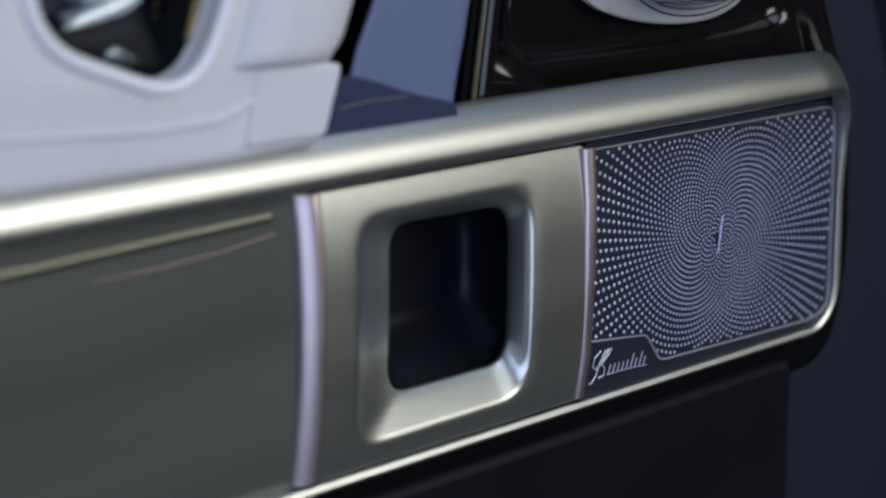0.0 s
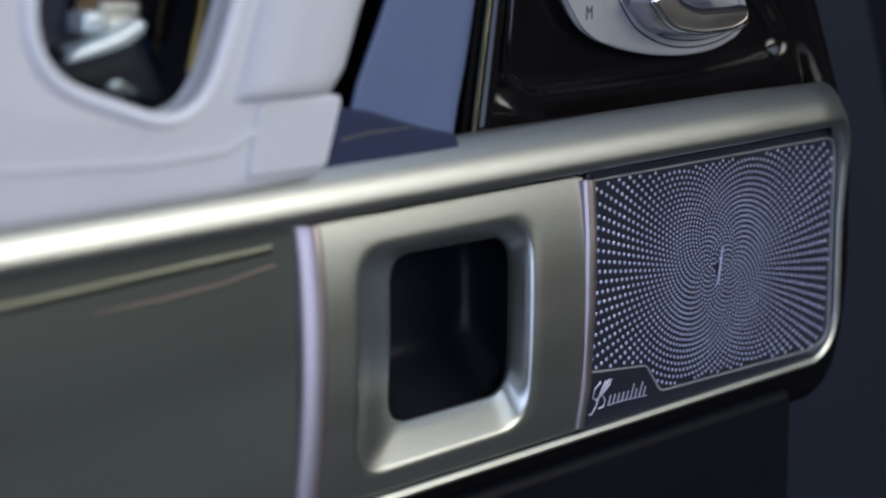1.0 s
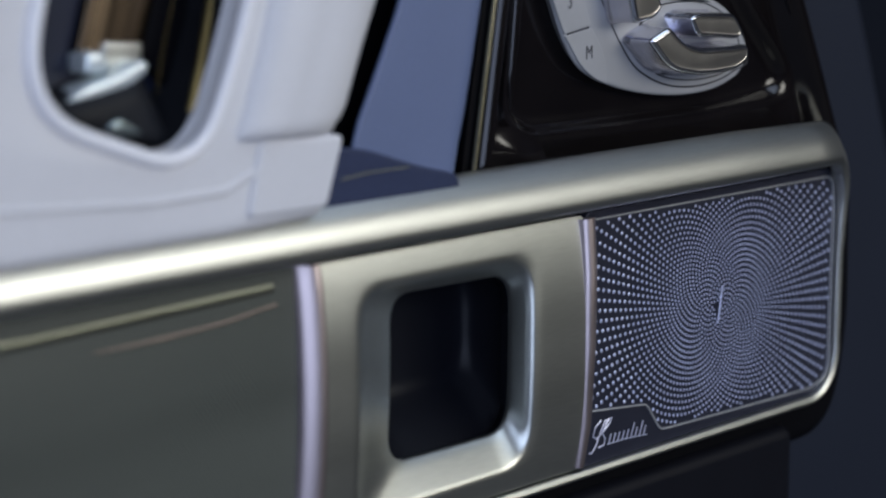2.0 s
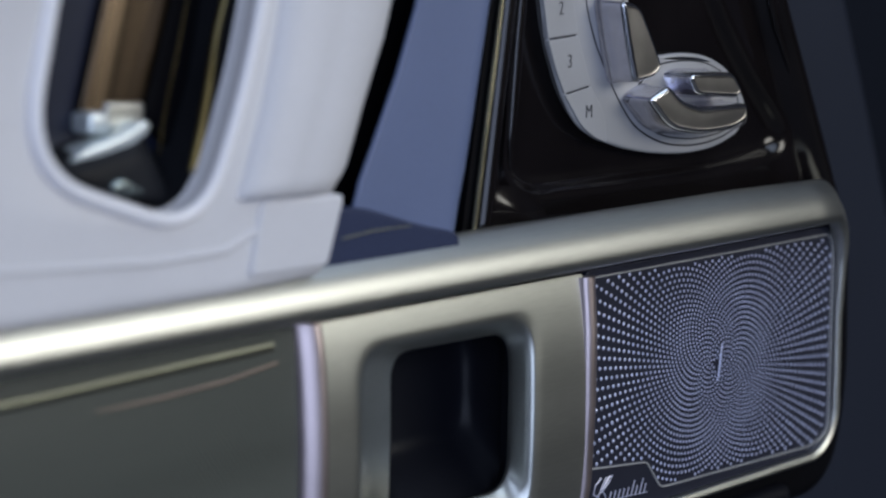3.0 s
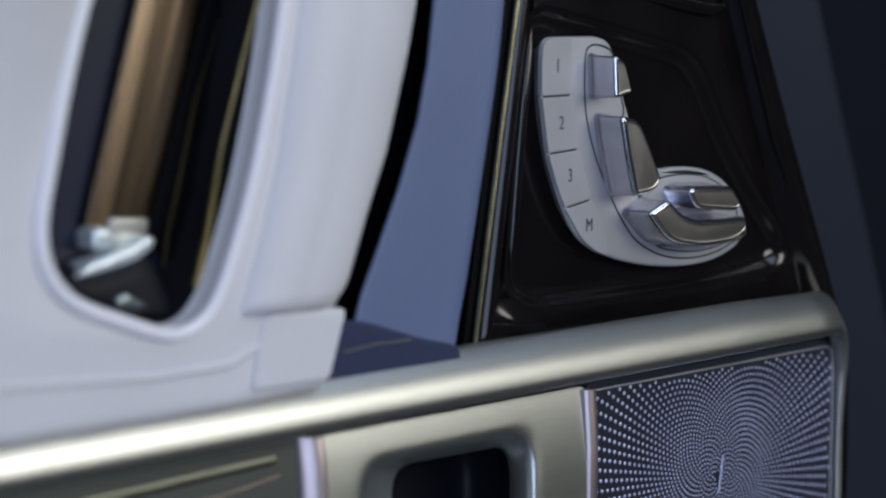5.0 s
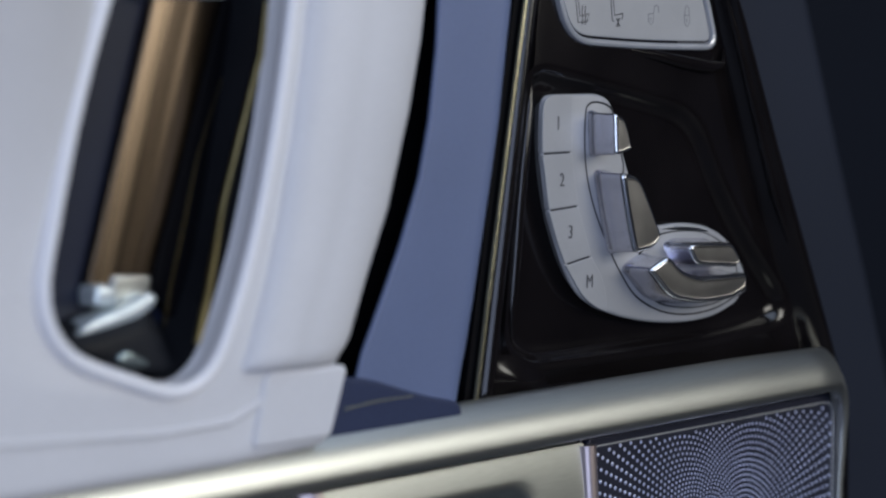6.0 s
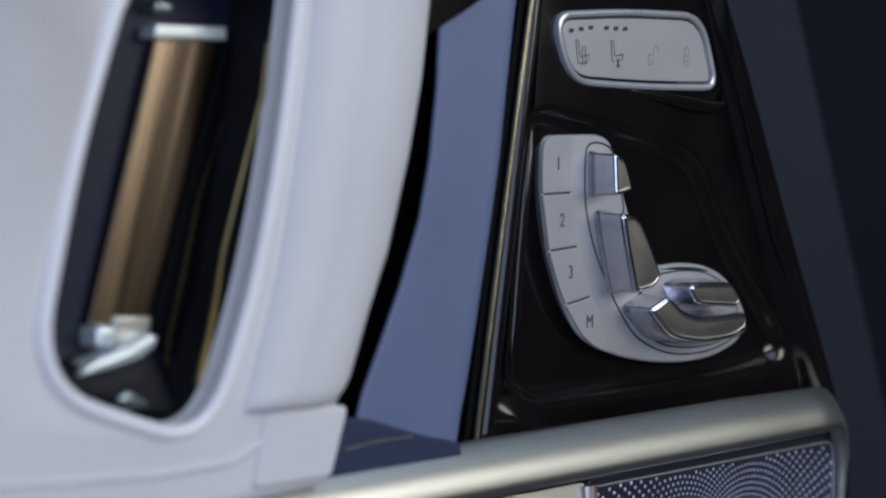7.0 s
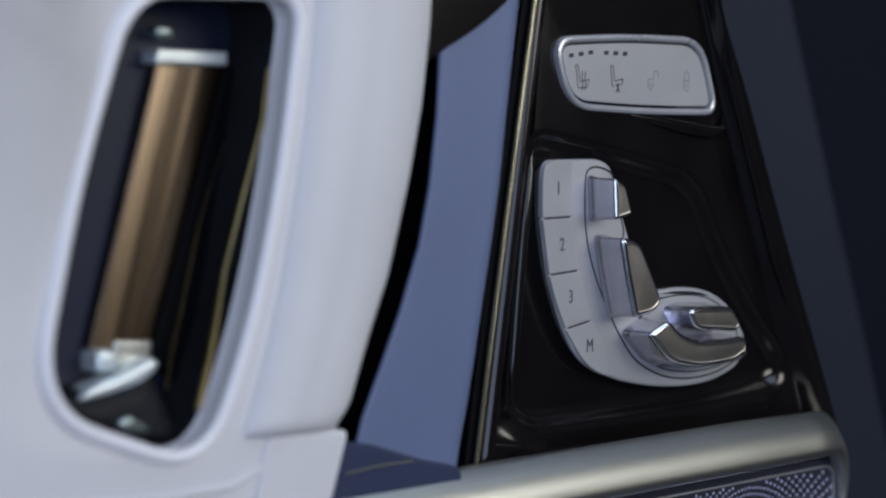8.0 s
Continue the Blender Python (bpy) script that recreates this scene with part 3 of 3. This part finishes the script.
part("edge_trim", loft([(rounded([(-74, 1024), (-66, 1024), (-26, 1240), (-18, 1300), (-30, 1300), (-34, 1240)], 1.0, 3), 6.0),
                        (rounded([(-74, 1024), (-66, 1024), (-26, 1240), (-18, 1300), (-30, 1300), (-34, 1240)], 1.0, 3), 20.0)], True, True), DARK, console, "black side of the panel")
part("inner_gold_line", tube([(-58, 6.4, 1034), (-50, 6.6, 1080), (-39, 6.6, 1140), (-28, 6.4, 1200), (-20, 6.0, 1240)], [0.3, 0.6, 0.6, 0.6, 0.3], 6), GOLD, console, "hair-thin gold-coloured inner line")
part("gold_line", tube([(-68.5, 4.2, 1024), (-58.5, 4.2, 1080), (-47.5, 4.2, 1140), (-36, 4.2, 1200), (-28, 4.2, 1240), (-17, 4.2, 1300)], 1.3, 8), GOLD, console, "thin gold-coloured metal edge line")

# ---- seat control ----
seat = thing("seat_control", 60, 15, 1046, "silver seat-shaped adjustment control with metal knobs", "seat control")
S_OUT = rounded([(-16.6, 1156.6), (24, 1157), (34, 1154), (41.6, 1134), (50, 1114), (64, 1094), (86, 1095.6), (110, 1093), (130, 1084.5), (145, 1066), (139, 1053), (119, 1046.6), (94, 1045.2), (66, 1047.4), (36, 1053.2), (11, 1063), (-1.4, 1079), (-12.2, 1104), (-17, 1131)],
                [8, 6, 6, 10, 12, 12, 12, 14, 14, 12, 12, 14, 16, 18, 16, 14, 14, 16, 16], 6)
part("base_plate", loft([(inset(S_OUT, 5.0), 20), (inset(S_OUT, 2.6), 15.5), (inset(S_OUT, 0.7), 13.8), (inset(S_OUT, 0.6), 13.2), (inset(S_OUT, 1.0), 12.5), (inset(S_OUT, 1.6), 12.1), (inset(S_OUT, 2.4), 12.0)], True, True), SILVER, seat)
BUTTONS = [
    ("1", [(-9.5, 1155.6), (-15.2, 1152.8), (-15.9, 1142), (-15.7, 1130.5), (4.3, 1130.9), (4.2, 1155.8)], [3, 4, 5, 0.5, 0.5, 0.8], (-5.4, 1143.1)),
    ("2", [(-15.5, 1129.0), (-13.2, 1116.6), (-11.0, 1105.2), (9.2, 1106.5), (7.0, 1116), (4.3, 1129.4)], [0.5, 10, 0.5, 0.5, 9, 0.5], (-2.6, 1117.7)),
    ("3", [(-10.6, 1103.7), (-5.5, 1091), (0.4, 1080.4), (18.6, 1083.2), (14, 1093.7), (9.5, 1105.0)], [0.5, 10, 0.5, 0.5, 9, 0.5], (3.7, 1094.0)),
    ("M", [(1.2, 1079.0), (12.8, 1064.8), (23, 1058.8), (30.6, 1056.4), (29.9, 1064), (27.4, 1071.6), (19.2, 1081.7)], [0.5, 8, 6, 0.5, 4, 5, 0.5], (17.6, 1070.8)),
]
# Dark sheet laid under the buttons to put shade in their gaps.
part("button_gap_shade", slab(rounded([(-14.6, 1150), (-14.9, 1142), (-14.5, 1130), (-9.8, 1104.5), (1.8, 1080.4), (14, 1066), (28.6, 1058.4), (28.4, 1064), (26.6, 1071), (17.6, 1082), (8.4, 1105.6), (3.4, 1130), (3.2, 1151)], [2, 4, 6, 8, 8, 8, 1, 3, 5, 8, 8, 8, 1], 4), 11.75, 13, 0.2), INK_OR_SHADE, seat, "dark sheet put in for shade between the buttons")
for text, pts, rad, at in BUTTONS:
    b = part("memory_button", slab(inset(rounded(pts, rad, 4), -0.32), 11.2, 14, 0.35), SILVER, seat, "silver memory button marked %s" % text)
    lettering(text, at[0], at[1], 11.0, 8.6, GAP, b)
GROOVE = [(50, 1108), (43, 1124), (36, 1143), (33.5, 1149.6), (24.6, 1152.4), (17.2, 1151.5), (14.8, 1146.0), (14.9, 1125.9), (20.1, 1107.6), (30.2, 1089.0), (42.2, 1072.5), (55.3, 1060.4), (77.6, 1052.0), (105.1, 1050.0), (130, 1054.6), (138, 1065)]
part("groove", stroke([[(p.x, p.y) for p in smooth_loop(GROOVE, 5)[:-5]]], 0.95, 11.85), INK_OR_SHADE, seat, "dark groove round the knobs")
part("knob_well", slab(rounded([(46.5, 1074), (64, 1089.5), (86, 1091.5), (108, 1089.5), (126, 1081.5), (137.5, 1066), (125, 1054.5), (99, 1052), (73, 1055.5), (55, 1064)], [6, 10, 12, 12, 12, 10, 12, 14, 12, 10], 5), 11.0, 14, 1.2), SILVER, seat)
part("knob_well", hollow(rounded([(46.5, 1074), (64, 1089.5), (86, 1091.5), (108, 1089.5), (126, 1081.5), (137.5, 1066), (125, 1054.5), (99, 1052), (73, 1055.5), (55, 1064)], [6, 10, 12, 12, 12, 10, 12, 14, 12, 10], 5),
                         inset(rounded([(46.5, 1074), (64, 1089.5), (86, 1091.5), (108, 1089.5), (126, 1081.5), (137.5, 1066), (125, 1054.5), (99, 1052), (73, 1055.5), (55, 1064)], [6, 10, 12, 12, 12, 10, 12, 14, 12, 10], 5), 0.6), 10.85, 13, 0.2), INK_OR_SHADE, seat, "dark groove ring")


def knob(pts, rad, front, label, bevel=2.1):
    loop = rounded(pts, rad, 6)
    ob = part("knob", loft([(inset(loop, -1.6), 14), (inset(loop, -1.3), 10.6), (inset(loop, -0.7), 9.6), (inset(loop, -0.3), 7), (loop, front + bevel)]), KNOB, seat, label, 60)
    turns = [q / 6 * math.pi / 2 for q in range(7)]
    part("knob_edge", loft([(inset(loop, bevel * (1 - math.cos(a))), front + bevel * (1 - math.sin(a))) for a in turns]), KNOBEDGE, ob, "bright polished knob edge", 70)
    part("knob_face", loft([(inset(loop, bevel), front), (inset(loop, bevel + 0.35), front + 0.12), (inset(loop, bevel + 0.8), front + 0.16), (inset(loop, bevel + 1.6), front + 0.1)], False, True), FRONT_SHEEN, ob, "satin knob face with a warm reflection in its colour", 70)
    return ob


knob([(17.6, 1148.0), (25.5, 1145), (31, 1131), (18.8, 1128.6)], [2, 3, 2, 2], -3.0, "small satin metal headrest knob", 1.5)
knob([(22.0, 1120.8), (35.0, 1119.2), (45, 1104), (53, 1090), (46, 1085.0), (32.5, 1083.8), (26, 1104)], [3, 7, 8, 4, 4, 3, 8], -4.0, "tall satin metal backrest knob")
knob([(43.2, 1075.6), (58.8, 1081.2), (68.5, 1073.8), (83, 1069.6), (121.2, 1069.4), (122, 1062), (111, 1057.6), (83, 1056.8), (60, 1061)], [3, 3, 6, 6, 3, 4, 8, 10, 8], -4.0, "curved satin metal seat cushion knob")
knob([(73.6, 1084.6), (80.2, 1086.2), (108.8, 1084.8), (117, 1075.4), (112.5, 1072.6), (80, 1075.6)], [3, 3, 4, 3, 3, 4], -4.0, "small satin metal thigh support knob", 1.7)

# ---- heating and lock switch bar ----
bar = thing("switch_bar", 55, 15, 1178, "pale grey switch bar in a polished metal rim", "switch panel")
B_OUT = rounded([(-8, 1211), (45, 1214.5), (106, 1214.8), (120, 1177), (60, 1176.6), (3, 1178.6)], [14, 30, 16, 12, 30, 18], 6)
part("rim", hollow(B_OUT, inset(B_OUT, 3.4), 12.2, 18, 1.4), BARRIM, bar, "polished metal rim")
part("gap", loft([(inset(B_OUT, 3.2), 14.4), (inset(B_OUT, 3.2), 18)], True, True), INK_OR_SHADE, bar, "dark gap inside the rim")
face = part("switch_face", slab(inset(B_OUT, 4.4), 13.4, 17, 0.5), SILVER, bar, "pale grey printed switch face")
for i in range(3):
    for x0, z0 in ((4.2, 1201.8), (29.6, 1203.8)):
        part("indicator", slab(rounded([(x0 + 7.0 * i, z0 + 0.9 * i * (x0 < 10)), (x0 + 7.0 * i + 3.4, z0 + 0.9 * i * (x0 < 10) + 0.3), (x0 + 7.0 * i + 3.4, z0 + 2.2 + 0.9 * i * (x0 < 10)), (x0 + 7.0 * i, z0 + 1.9 + 0.9 * i * (x0 < 10))], 0.5, 2), 13.25, 13.8, 0.1), INK_OR_SHADE, bar, "small dark indicator light")


def symbol(lines, x, z, scale):
    """Printed strokes drawn round (0, 0), set at their place."""
    return stroke([[(x + scale * a, z + scale * b) for a, b in line] for line in lines], 0.62, 13.35)


SEAT_SIGN = [(-5, 8), (-2.6, 8.4), (-0.6, -2.2), (8.5, -0.6), (6.5, -5.6), (-2.4, -6.2), (-5, 8)]
part("seat_heat_symbol", symbol([SEAT_SIGN, [(2, 4.5), (1.4, 0.5), (2.2, -3), (1.6, -7.5)], [(5, 4.5), (4.4, 0.5), (5.2, -3), (4.6, -7.5)]], 12.6, 1192.8, 0.72), INK_OR_SHADE, bar, "printed heated seat symbol")
part("seat_fan_symbol", symbol([SEAT_SIGN[:4], [(1, -4), (5, -9.5)], [(5, -4), (1, -9.5)], [(3, -3.6), (3, -10)], [(8.5, -0.6), (7, -5)], [(-5, 8), (-3.4, -5.5), (-1.5, -6)]], 38.0, 1193.6, 0.68), INK_OR_SHADE, bar, "printed ventilated seat symbol")
part("unlock_symbol", symbol([[(-6.5, 0.5), (0, 0.8), (0, -5.5), (-3.3, -8.4), (-6.5, -5.5), (-6.5, 0.5)], [(0.3, 0.8), (1.1, 6.6), (4.1, 7.8), (6.7, 6), (7.1, 1.6)], [(-3.3, -2.4), (-3.3, -5.6)]], 66.9, 1193.2, 0.58), PALEINK, bar, "printed open padlock symbol")
part("lock_symbol", symbol([[(-3.5, 0), (3.5, 0), (3.5, -6.5), (0, -9), (-3.5, -6.5), (-3.5, 0)], [(-3.1, 0), (-2.7, 6), (0, 8.4), (2.7, 6), (3.1, 0)], [(0, -2.5), (0, -6)]], 93.4, 1193.4, 0.58), PALEINK, bar, "printed closed padlock symbol")

# ---- blue pillar trim ----
pillar = thing("pillar_trim", -100, 6, 1030, "slate blue leather pillar trim beside the controls", "pillar trim")


def bowed_trim():
    """A leather sheet between two slanting edges, rolled over along its inner edge."""
    edges = [(-157.1, -91.2, 1025.6), (-153.1, -87.7, 1041.4), (-148.3, -83.8, 1055.2), (-138.3, -79.7, 1074.0), (-127.1, -75.3, 1095.7), (-115.8, -69.7, 1122.4), (-109.7, -65.0, 1146.1), (-105.3, -60.6, 1175.8), (-103.9, -56.8, 1199.5), (-103.8, -52.4, 1224.2), (-103.8, -49.8, 1239.0)]
    across = [(0.30, -2.0), (0.06, -4.6), (0.012, -5.6), (0.0, -6.6), (0.006, -7.5), (0.018, -7.9), (0.03, -8.0), (0.05, -8.02), (0.2, -8.1), (0.5, -8.25), (0.72, -8.4), (0.8, -8.65), (0.86, -8.75), (0.91, -8.5), (0.95, -7.6), (0.98, -5.6), (1.0, -2), (1.0, 20), (0.8, 20)]
    bm = bmesh.new()
    fine = []
    for a, b in zip(edges, edges[1:]):
        fine += [tuple(u + (v - u) * k / 4 for u, v in zip(a, b)) for k in range(4)]
    rings = [[bm.verts.new(((l + (r - l) * q) / 1000, y / 1000, z / 1000)) for q, y in across] for l, r, z in fine]
    for a, b in zip(rings, rings[1:]):
        for k in range(len(across) - 1):
            bm.faces.new((a[k], a[k + 1], b[k + 1], b[k]))
    bm.faces.new(rings[0])
    bm.faces.new(rings[-1][::-1])
    return bm


part("leather", bowed_trim(), BLUE, pillar, smooth=70)

# ---- white grab handle ----
grab = thing("grab_handle", -230, 0, 1020, "white leather door pull with a deep slanted opening", "grab handle")
OPEN = rounded([(-317, 1073), (-241, 1045), (-218, 1094), (-203, 1150), (-193, 1210), (-199, 1219), (-264, 1217), (-278, 1206), (-297, 1155)], [30, 26, 40, 40, 20, 16, 24, 24, 40], 8, 7)
CARD = rounded([(-640, 1021), (-226, 1021), (-177.5, 1023), (-172, 1060), (-152, 1110), (-137, 1170), (-131, 1300), (-400, 1300), (-640, 1300)], [2, 2, 2, 10, 40, 60, 4, 4, 4], 8, 7)


def card_bend(x, z):
    """The card swells outwards above, beyond the opening."""
    return -0.0023 * max(0.0, min(z, 1230) - 1100) ** 2 * max(0.0, min(1.0, (-284 - x) / 45))


stages = [(CARD, 30), (CARD, -14), (inset(CARD, 1.2), -17), (inset(CARD, 4), -18.4)]
outer = inset(CARD, 4)
rim0 = inset(OPEN, -3)
stages += [(between(outer, rim0, i / 14), -18.4) for i in range(1, 15)]
stages += [(OPEN, -17.0), (inset(OPEN, 1.0), -14)]
part("leather_card", loft(stages, bend=card_bend), WHITE, grab, smooth=60)
part("opening_rim", loft([(inset(OPEN, 0.6), -17.4), (inset(OPEN, 1.2), -16), (inset(OPEN, 1.6), -13), (inset(OPEN, 1.9), -9.5), (inset(OPEN, 2.6), -8.8)]), WHITE, grab, "white leather turned into the opening", 60)
part("piping", tube([(p.x, -18.6, p.y) for p in inset(OPEN, 0.2)], 2.9, 10, closed=True), PIPING, grab, "white piping round the opening, highlight in its colour", 80)
part("opening", loft([(inset(OPEN, 2.2), -9.2), (inset(OPEN, 2.4), 0), (inset(OPEN, 2.7), 12), (inset(OPEN, 3.0), 19), (inset(OPEN, 8), 20)], False, True), LINER, grab, "satin black lined opening")
# Added sheet; its navy colour stands in for blue reflection and shading inside.
part("opening_back", slab(inset(OPEN, 3.0), 15.6, 18, 0.5), NAVY_SHEEN, grab, "back of the opening, coloured for its navy reflection")
part("card_seam", tube([(-640, -18.6, 1090), (-340, -18.6, 1089), (-318, -18.5, 1091)], 0.5, 6), WHITE, grab, "faint leather seam")
# the strap in front of the card, with its lower end block


def strap():
    """A soft strap whose face breaks along a lengthwise line."""
    edges = [(-225, -165.0, 1056), (-221, -159.2, 1064), (-212, -149.2, 1088), (-205, -137.7, 1112), (-197, -125.2, 1150), (-192, -118.2, 1178), (-188, -113.2, 1210), (-186, -111.2, 1240), (-185, -110.2, 1300)]
    across = [(0.0, -4), (0.0, -14), (0.03, -19), (0.08, -22), (0.16, -23.6), (0.28, -24.5), (0.38, -24.7), (0.43, -24.1), (0.48, -24.3), (0.62, -23.6), (0.74, -22.2), (0.83, -20.2), (0.90, -17.4), (0.95, -14), (0.985, -9.5), (1.0, -4), (1.0, 4)]
    fine = []
    for a, b in zip(edges, edges[1:]):
        fine += [tuple(u + (v - u) * k / 4 for u, v in zip(a, b)) for k in range(4)]
    fine.append(edges[-1])
    bm = bmesh.new()
    rings = []
    for n, (l, r, z) in enumerate(fine):
        drop = max(0, 1 - n / 1.5) * 2.0
        rings.append([bm.verts.new(((l + (r - l) * q) / 1000, (y + drop) / 1000, (z - 2.0 * q * (n == 0)) / 1000)) for q, y in across])
    for a, b in zip(rings, rings[1:]):
        for k in range(len(across) - 1):
            bm.faces.new((a[k], a[k + 1], b[k + 1], b[k]))
    bm.faces.new(rings[0])
    bm.faces.new(rings[-1][::-1])
    return bm


part("strap", strap(), WHITE, grab, "white leather pull strap", 75)
part("strap_foot", slab(rounded([(-218, 1026.5), (-177.5, 1026.5), (-168, 1053.5), (-211, 1055.2)], [4, 3, 4, 5], 5), -20.2, -10, 2.0, 5), WHITE, grab, "white leather end block below the strap", 70)
part("card_fold", tube([(-640, -17.6, 1042), (-330, -17.8, 1042), (-262, -18.0, 1037.5), (-228, -18.2, 1038), (-212, -18.4, 1044)], 1.6, 8), WHITE, grab, "soft leather fold", 80)

# ---- release lever inside the opening ----
lever = thing("release_lever", -240, 12, 1060, "bronze and black door release lever in the opening", "door lever")


def lever_face():
    """A bronze face with soft lengthwise folds added to streak its reflections."""
    across = [(0.0, 17), (0.0, 11.9), (0.03, 11.4), (0.15, 11.3), (0.22, 10.9), (0.34, 10.8), (0.46, 11.1), (0.58, 10.7), (0.72, 10.5), (0.86, 10.75), (0.97, 10.5), (1.0, 10.9), (1.0, 17)]
    bm = bmesh.new()
    rings = []
    for i in range(13):
        q = i / 12
        l, r, z = -269 + 32.4 * q, -240 + 36 * q, 1088 + 105 * q
        rings.append([bm.verts.new(((l + (r - l) * u) / 1000, y / 1000, z / 1000)) for u, y in across])
    for a, b in zip(rings, rings[1:]):
        for k in range(len(across) - 1):
            bm.faces.new((a[k], a[k + 1], b[k + 1], b[k]))
    bm.faces.new(rings[0])
    bm.faces.new(rings[-1][::-1])
    return bm


part("bronze_face", lever_face(), BRONZE, lever, "bronze lever face with reflected streaks coloured in", 70)
part("lever_body", slab(rounded([(-241, 1086), (-226, 1070), (-200, 1190), (-203, 1196)], [2, 2, 1, 1], 4), 9.6, 17, 1.0), DARK, lever, "satin black lever body")
part("top_cap", slab(rounded([(-241, 1192.0), (-206, 1192.2), (-205.6, 1197.4), (-240, 1197.4)], 1.2, 3), 7, 17, 1.0), FOOT, lever, "pale satin cap")
part("top_boss", slab(rounded([(-239.6, 1201.6), (-230, 1202), (-232, 1205.6), (-239.6, 1206.2)], 1.6, 4), 8, 17, 1.6, 4), BOSS, lever, "teal reflection on the lever base built as a small pad above the cap", 60)
part("gold_edge", tube([(-239.5, -13.8, 1067.6), (-231.5, -9.9, 1081.5), (-216.8, -3.0, 1115.6), (-208, -5.0, 1147), (-202.8, -8.8, 1172), (-200.6, -9.6, 1191)], [1.3, 1.5, 1.6, 1.5, 1.3, 0.8], 10), OLIVE, lever, "gold-coloured edge line", 80)
part("thin_edge", tube([(-242.8, 0, 1073), (-240, 0.5, 1085.4), (-232.5, 2.5, 1104), (-221.5, 6, 1133), (-208.6, 6.5, 1162.8)], 0.2, 6), OLIVE, lever, "hair-thin gold line")
part("foot_cap", slab(rounded([(-270, 1081), (-259.4, 1081.4), (-260.4, 1088.8), (-269.6, 1089.6)], 3, 5), 5, 15, 2.6, 5), FOOT, lever, "small bright metal cap", 60)
part("foot_plate", slab(rounded([(-259.6, 1082.4), (-242, 1082.4), (-241, 1090.8), (-259, 1091.8)], 1.5, 4), 9, 16, 1.2), SATIN, lever, "dull satin plate beside the cap", 60)
part("foot_bar", slab(rounded([(-283, 1072.6), (-270, 1073.2), (-255, 1075.8), (-246.6, 1080.6), (-245.4, 1084.2), (-249, 1085.6), (-258, 1081.2), (-276, 1077.0)], [2, 5, 5, 3, 1.6, 1.6, 5, 4], 5), 0, 12, 1.8, 5), FOOT, lever, "slanted satin metal bar", 60)
base = part("foot_base", loft([(rounded([(-292, 1074), (-248, 1083), (-238.5, 1068), (-233, 1050), (-284, 1062)], [3, 4, 6, 4, 6], 5), 17), (rounded([(-291, 1073), (-249, 1081), (-240, 1067), (-234.6, 1051), (-283, 1062.6)], [3, 4, 6, 4, 6], 5), 3),
                               (rounded([(-285, 1069.6), (-252, 1076), (-243, 1065), (-238, 1053.6), (-279, 1062.4)], [3, 4, 6, 4, 4], 5), -1.5), (rounded([(-278, 1066.8), (-255, 1071), (-248, 1063), (-243, 1056), (-274, 1063)], [2, 3, 4, 2, 2], 5), -2.6)], False, True), LINER, lever, "satin black wedge-shaped lever base", 40)
# Polished pad added for the teal reflection on the lever base.
part("foot_glint", slab(rounded([(-269, 1064.0), (-262.4, 1066.6), (-252.6, 1061), (-253.6, 1058.6), (-265, 1060)], 2.4, 5), -4.2, 0, 2.0, 5), BOSS, base, "teal reflection on the lever base built as a small pad", 60)

# ---- the largest dots of the grille, one by one ----
one = bmesh.new()
dome(one, 0, 0, 1.0, 0)
bmesh.ops.recalc_face_normals(one, faces=one.faces)
dot_mesh = bpy.data.meshes.new("raised_dot")
for f in one.faces:
    f.smooth = True
one.to_mesh(dot_mesh)
one.free()
dot_mesh.materials.append(BUMP)
for x, z, rad, r in NEAR:
    ob = new("raised_dot", dot_mesh)
    ob.parent = speaker
    ob.location = Vector((x / 1000, 0.0015, z / 1000)) - speaker.location
    ob.scale = (rad, rad, rad)
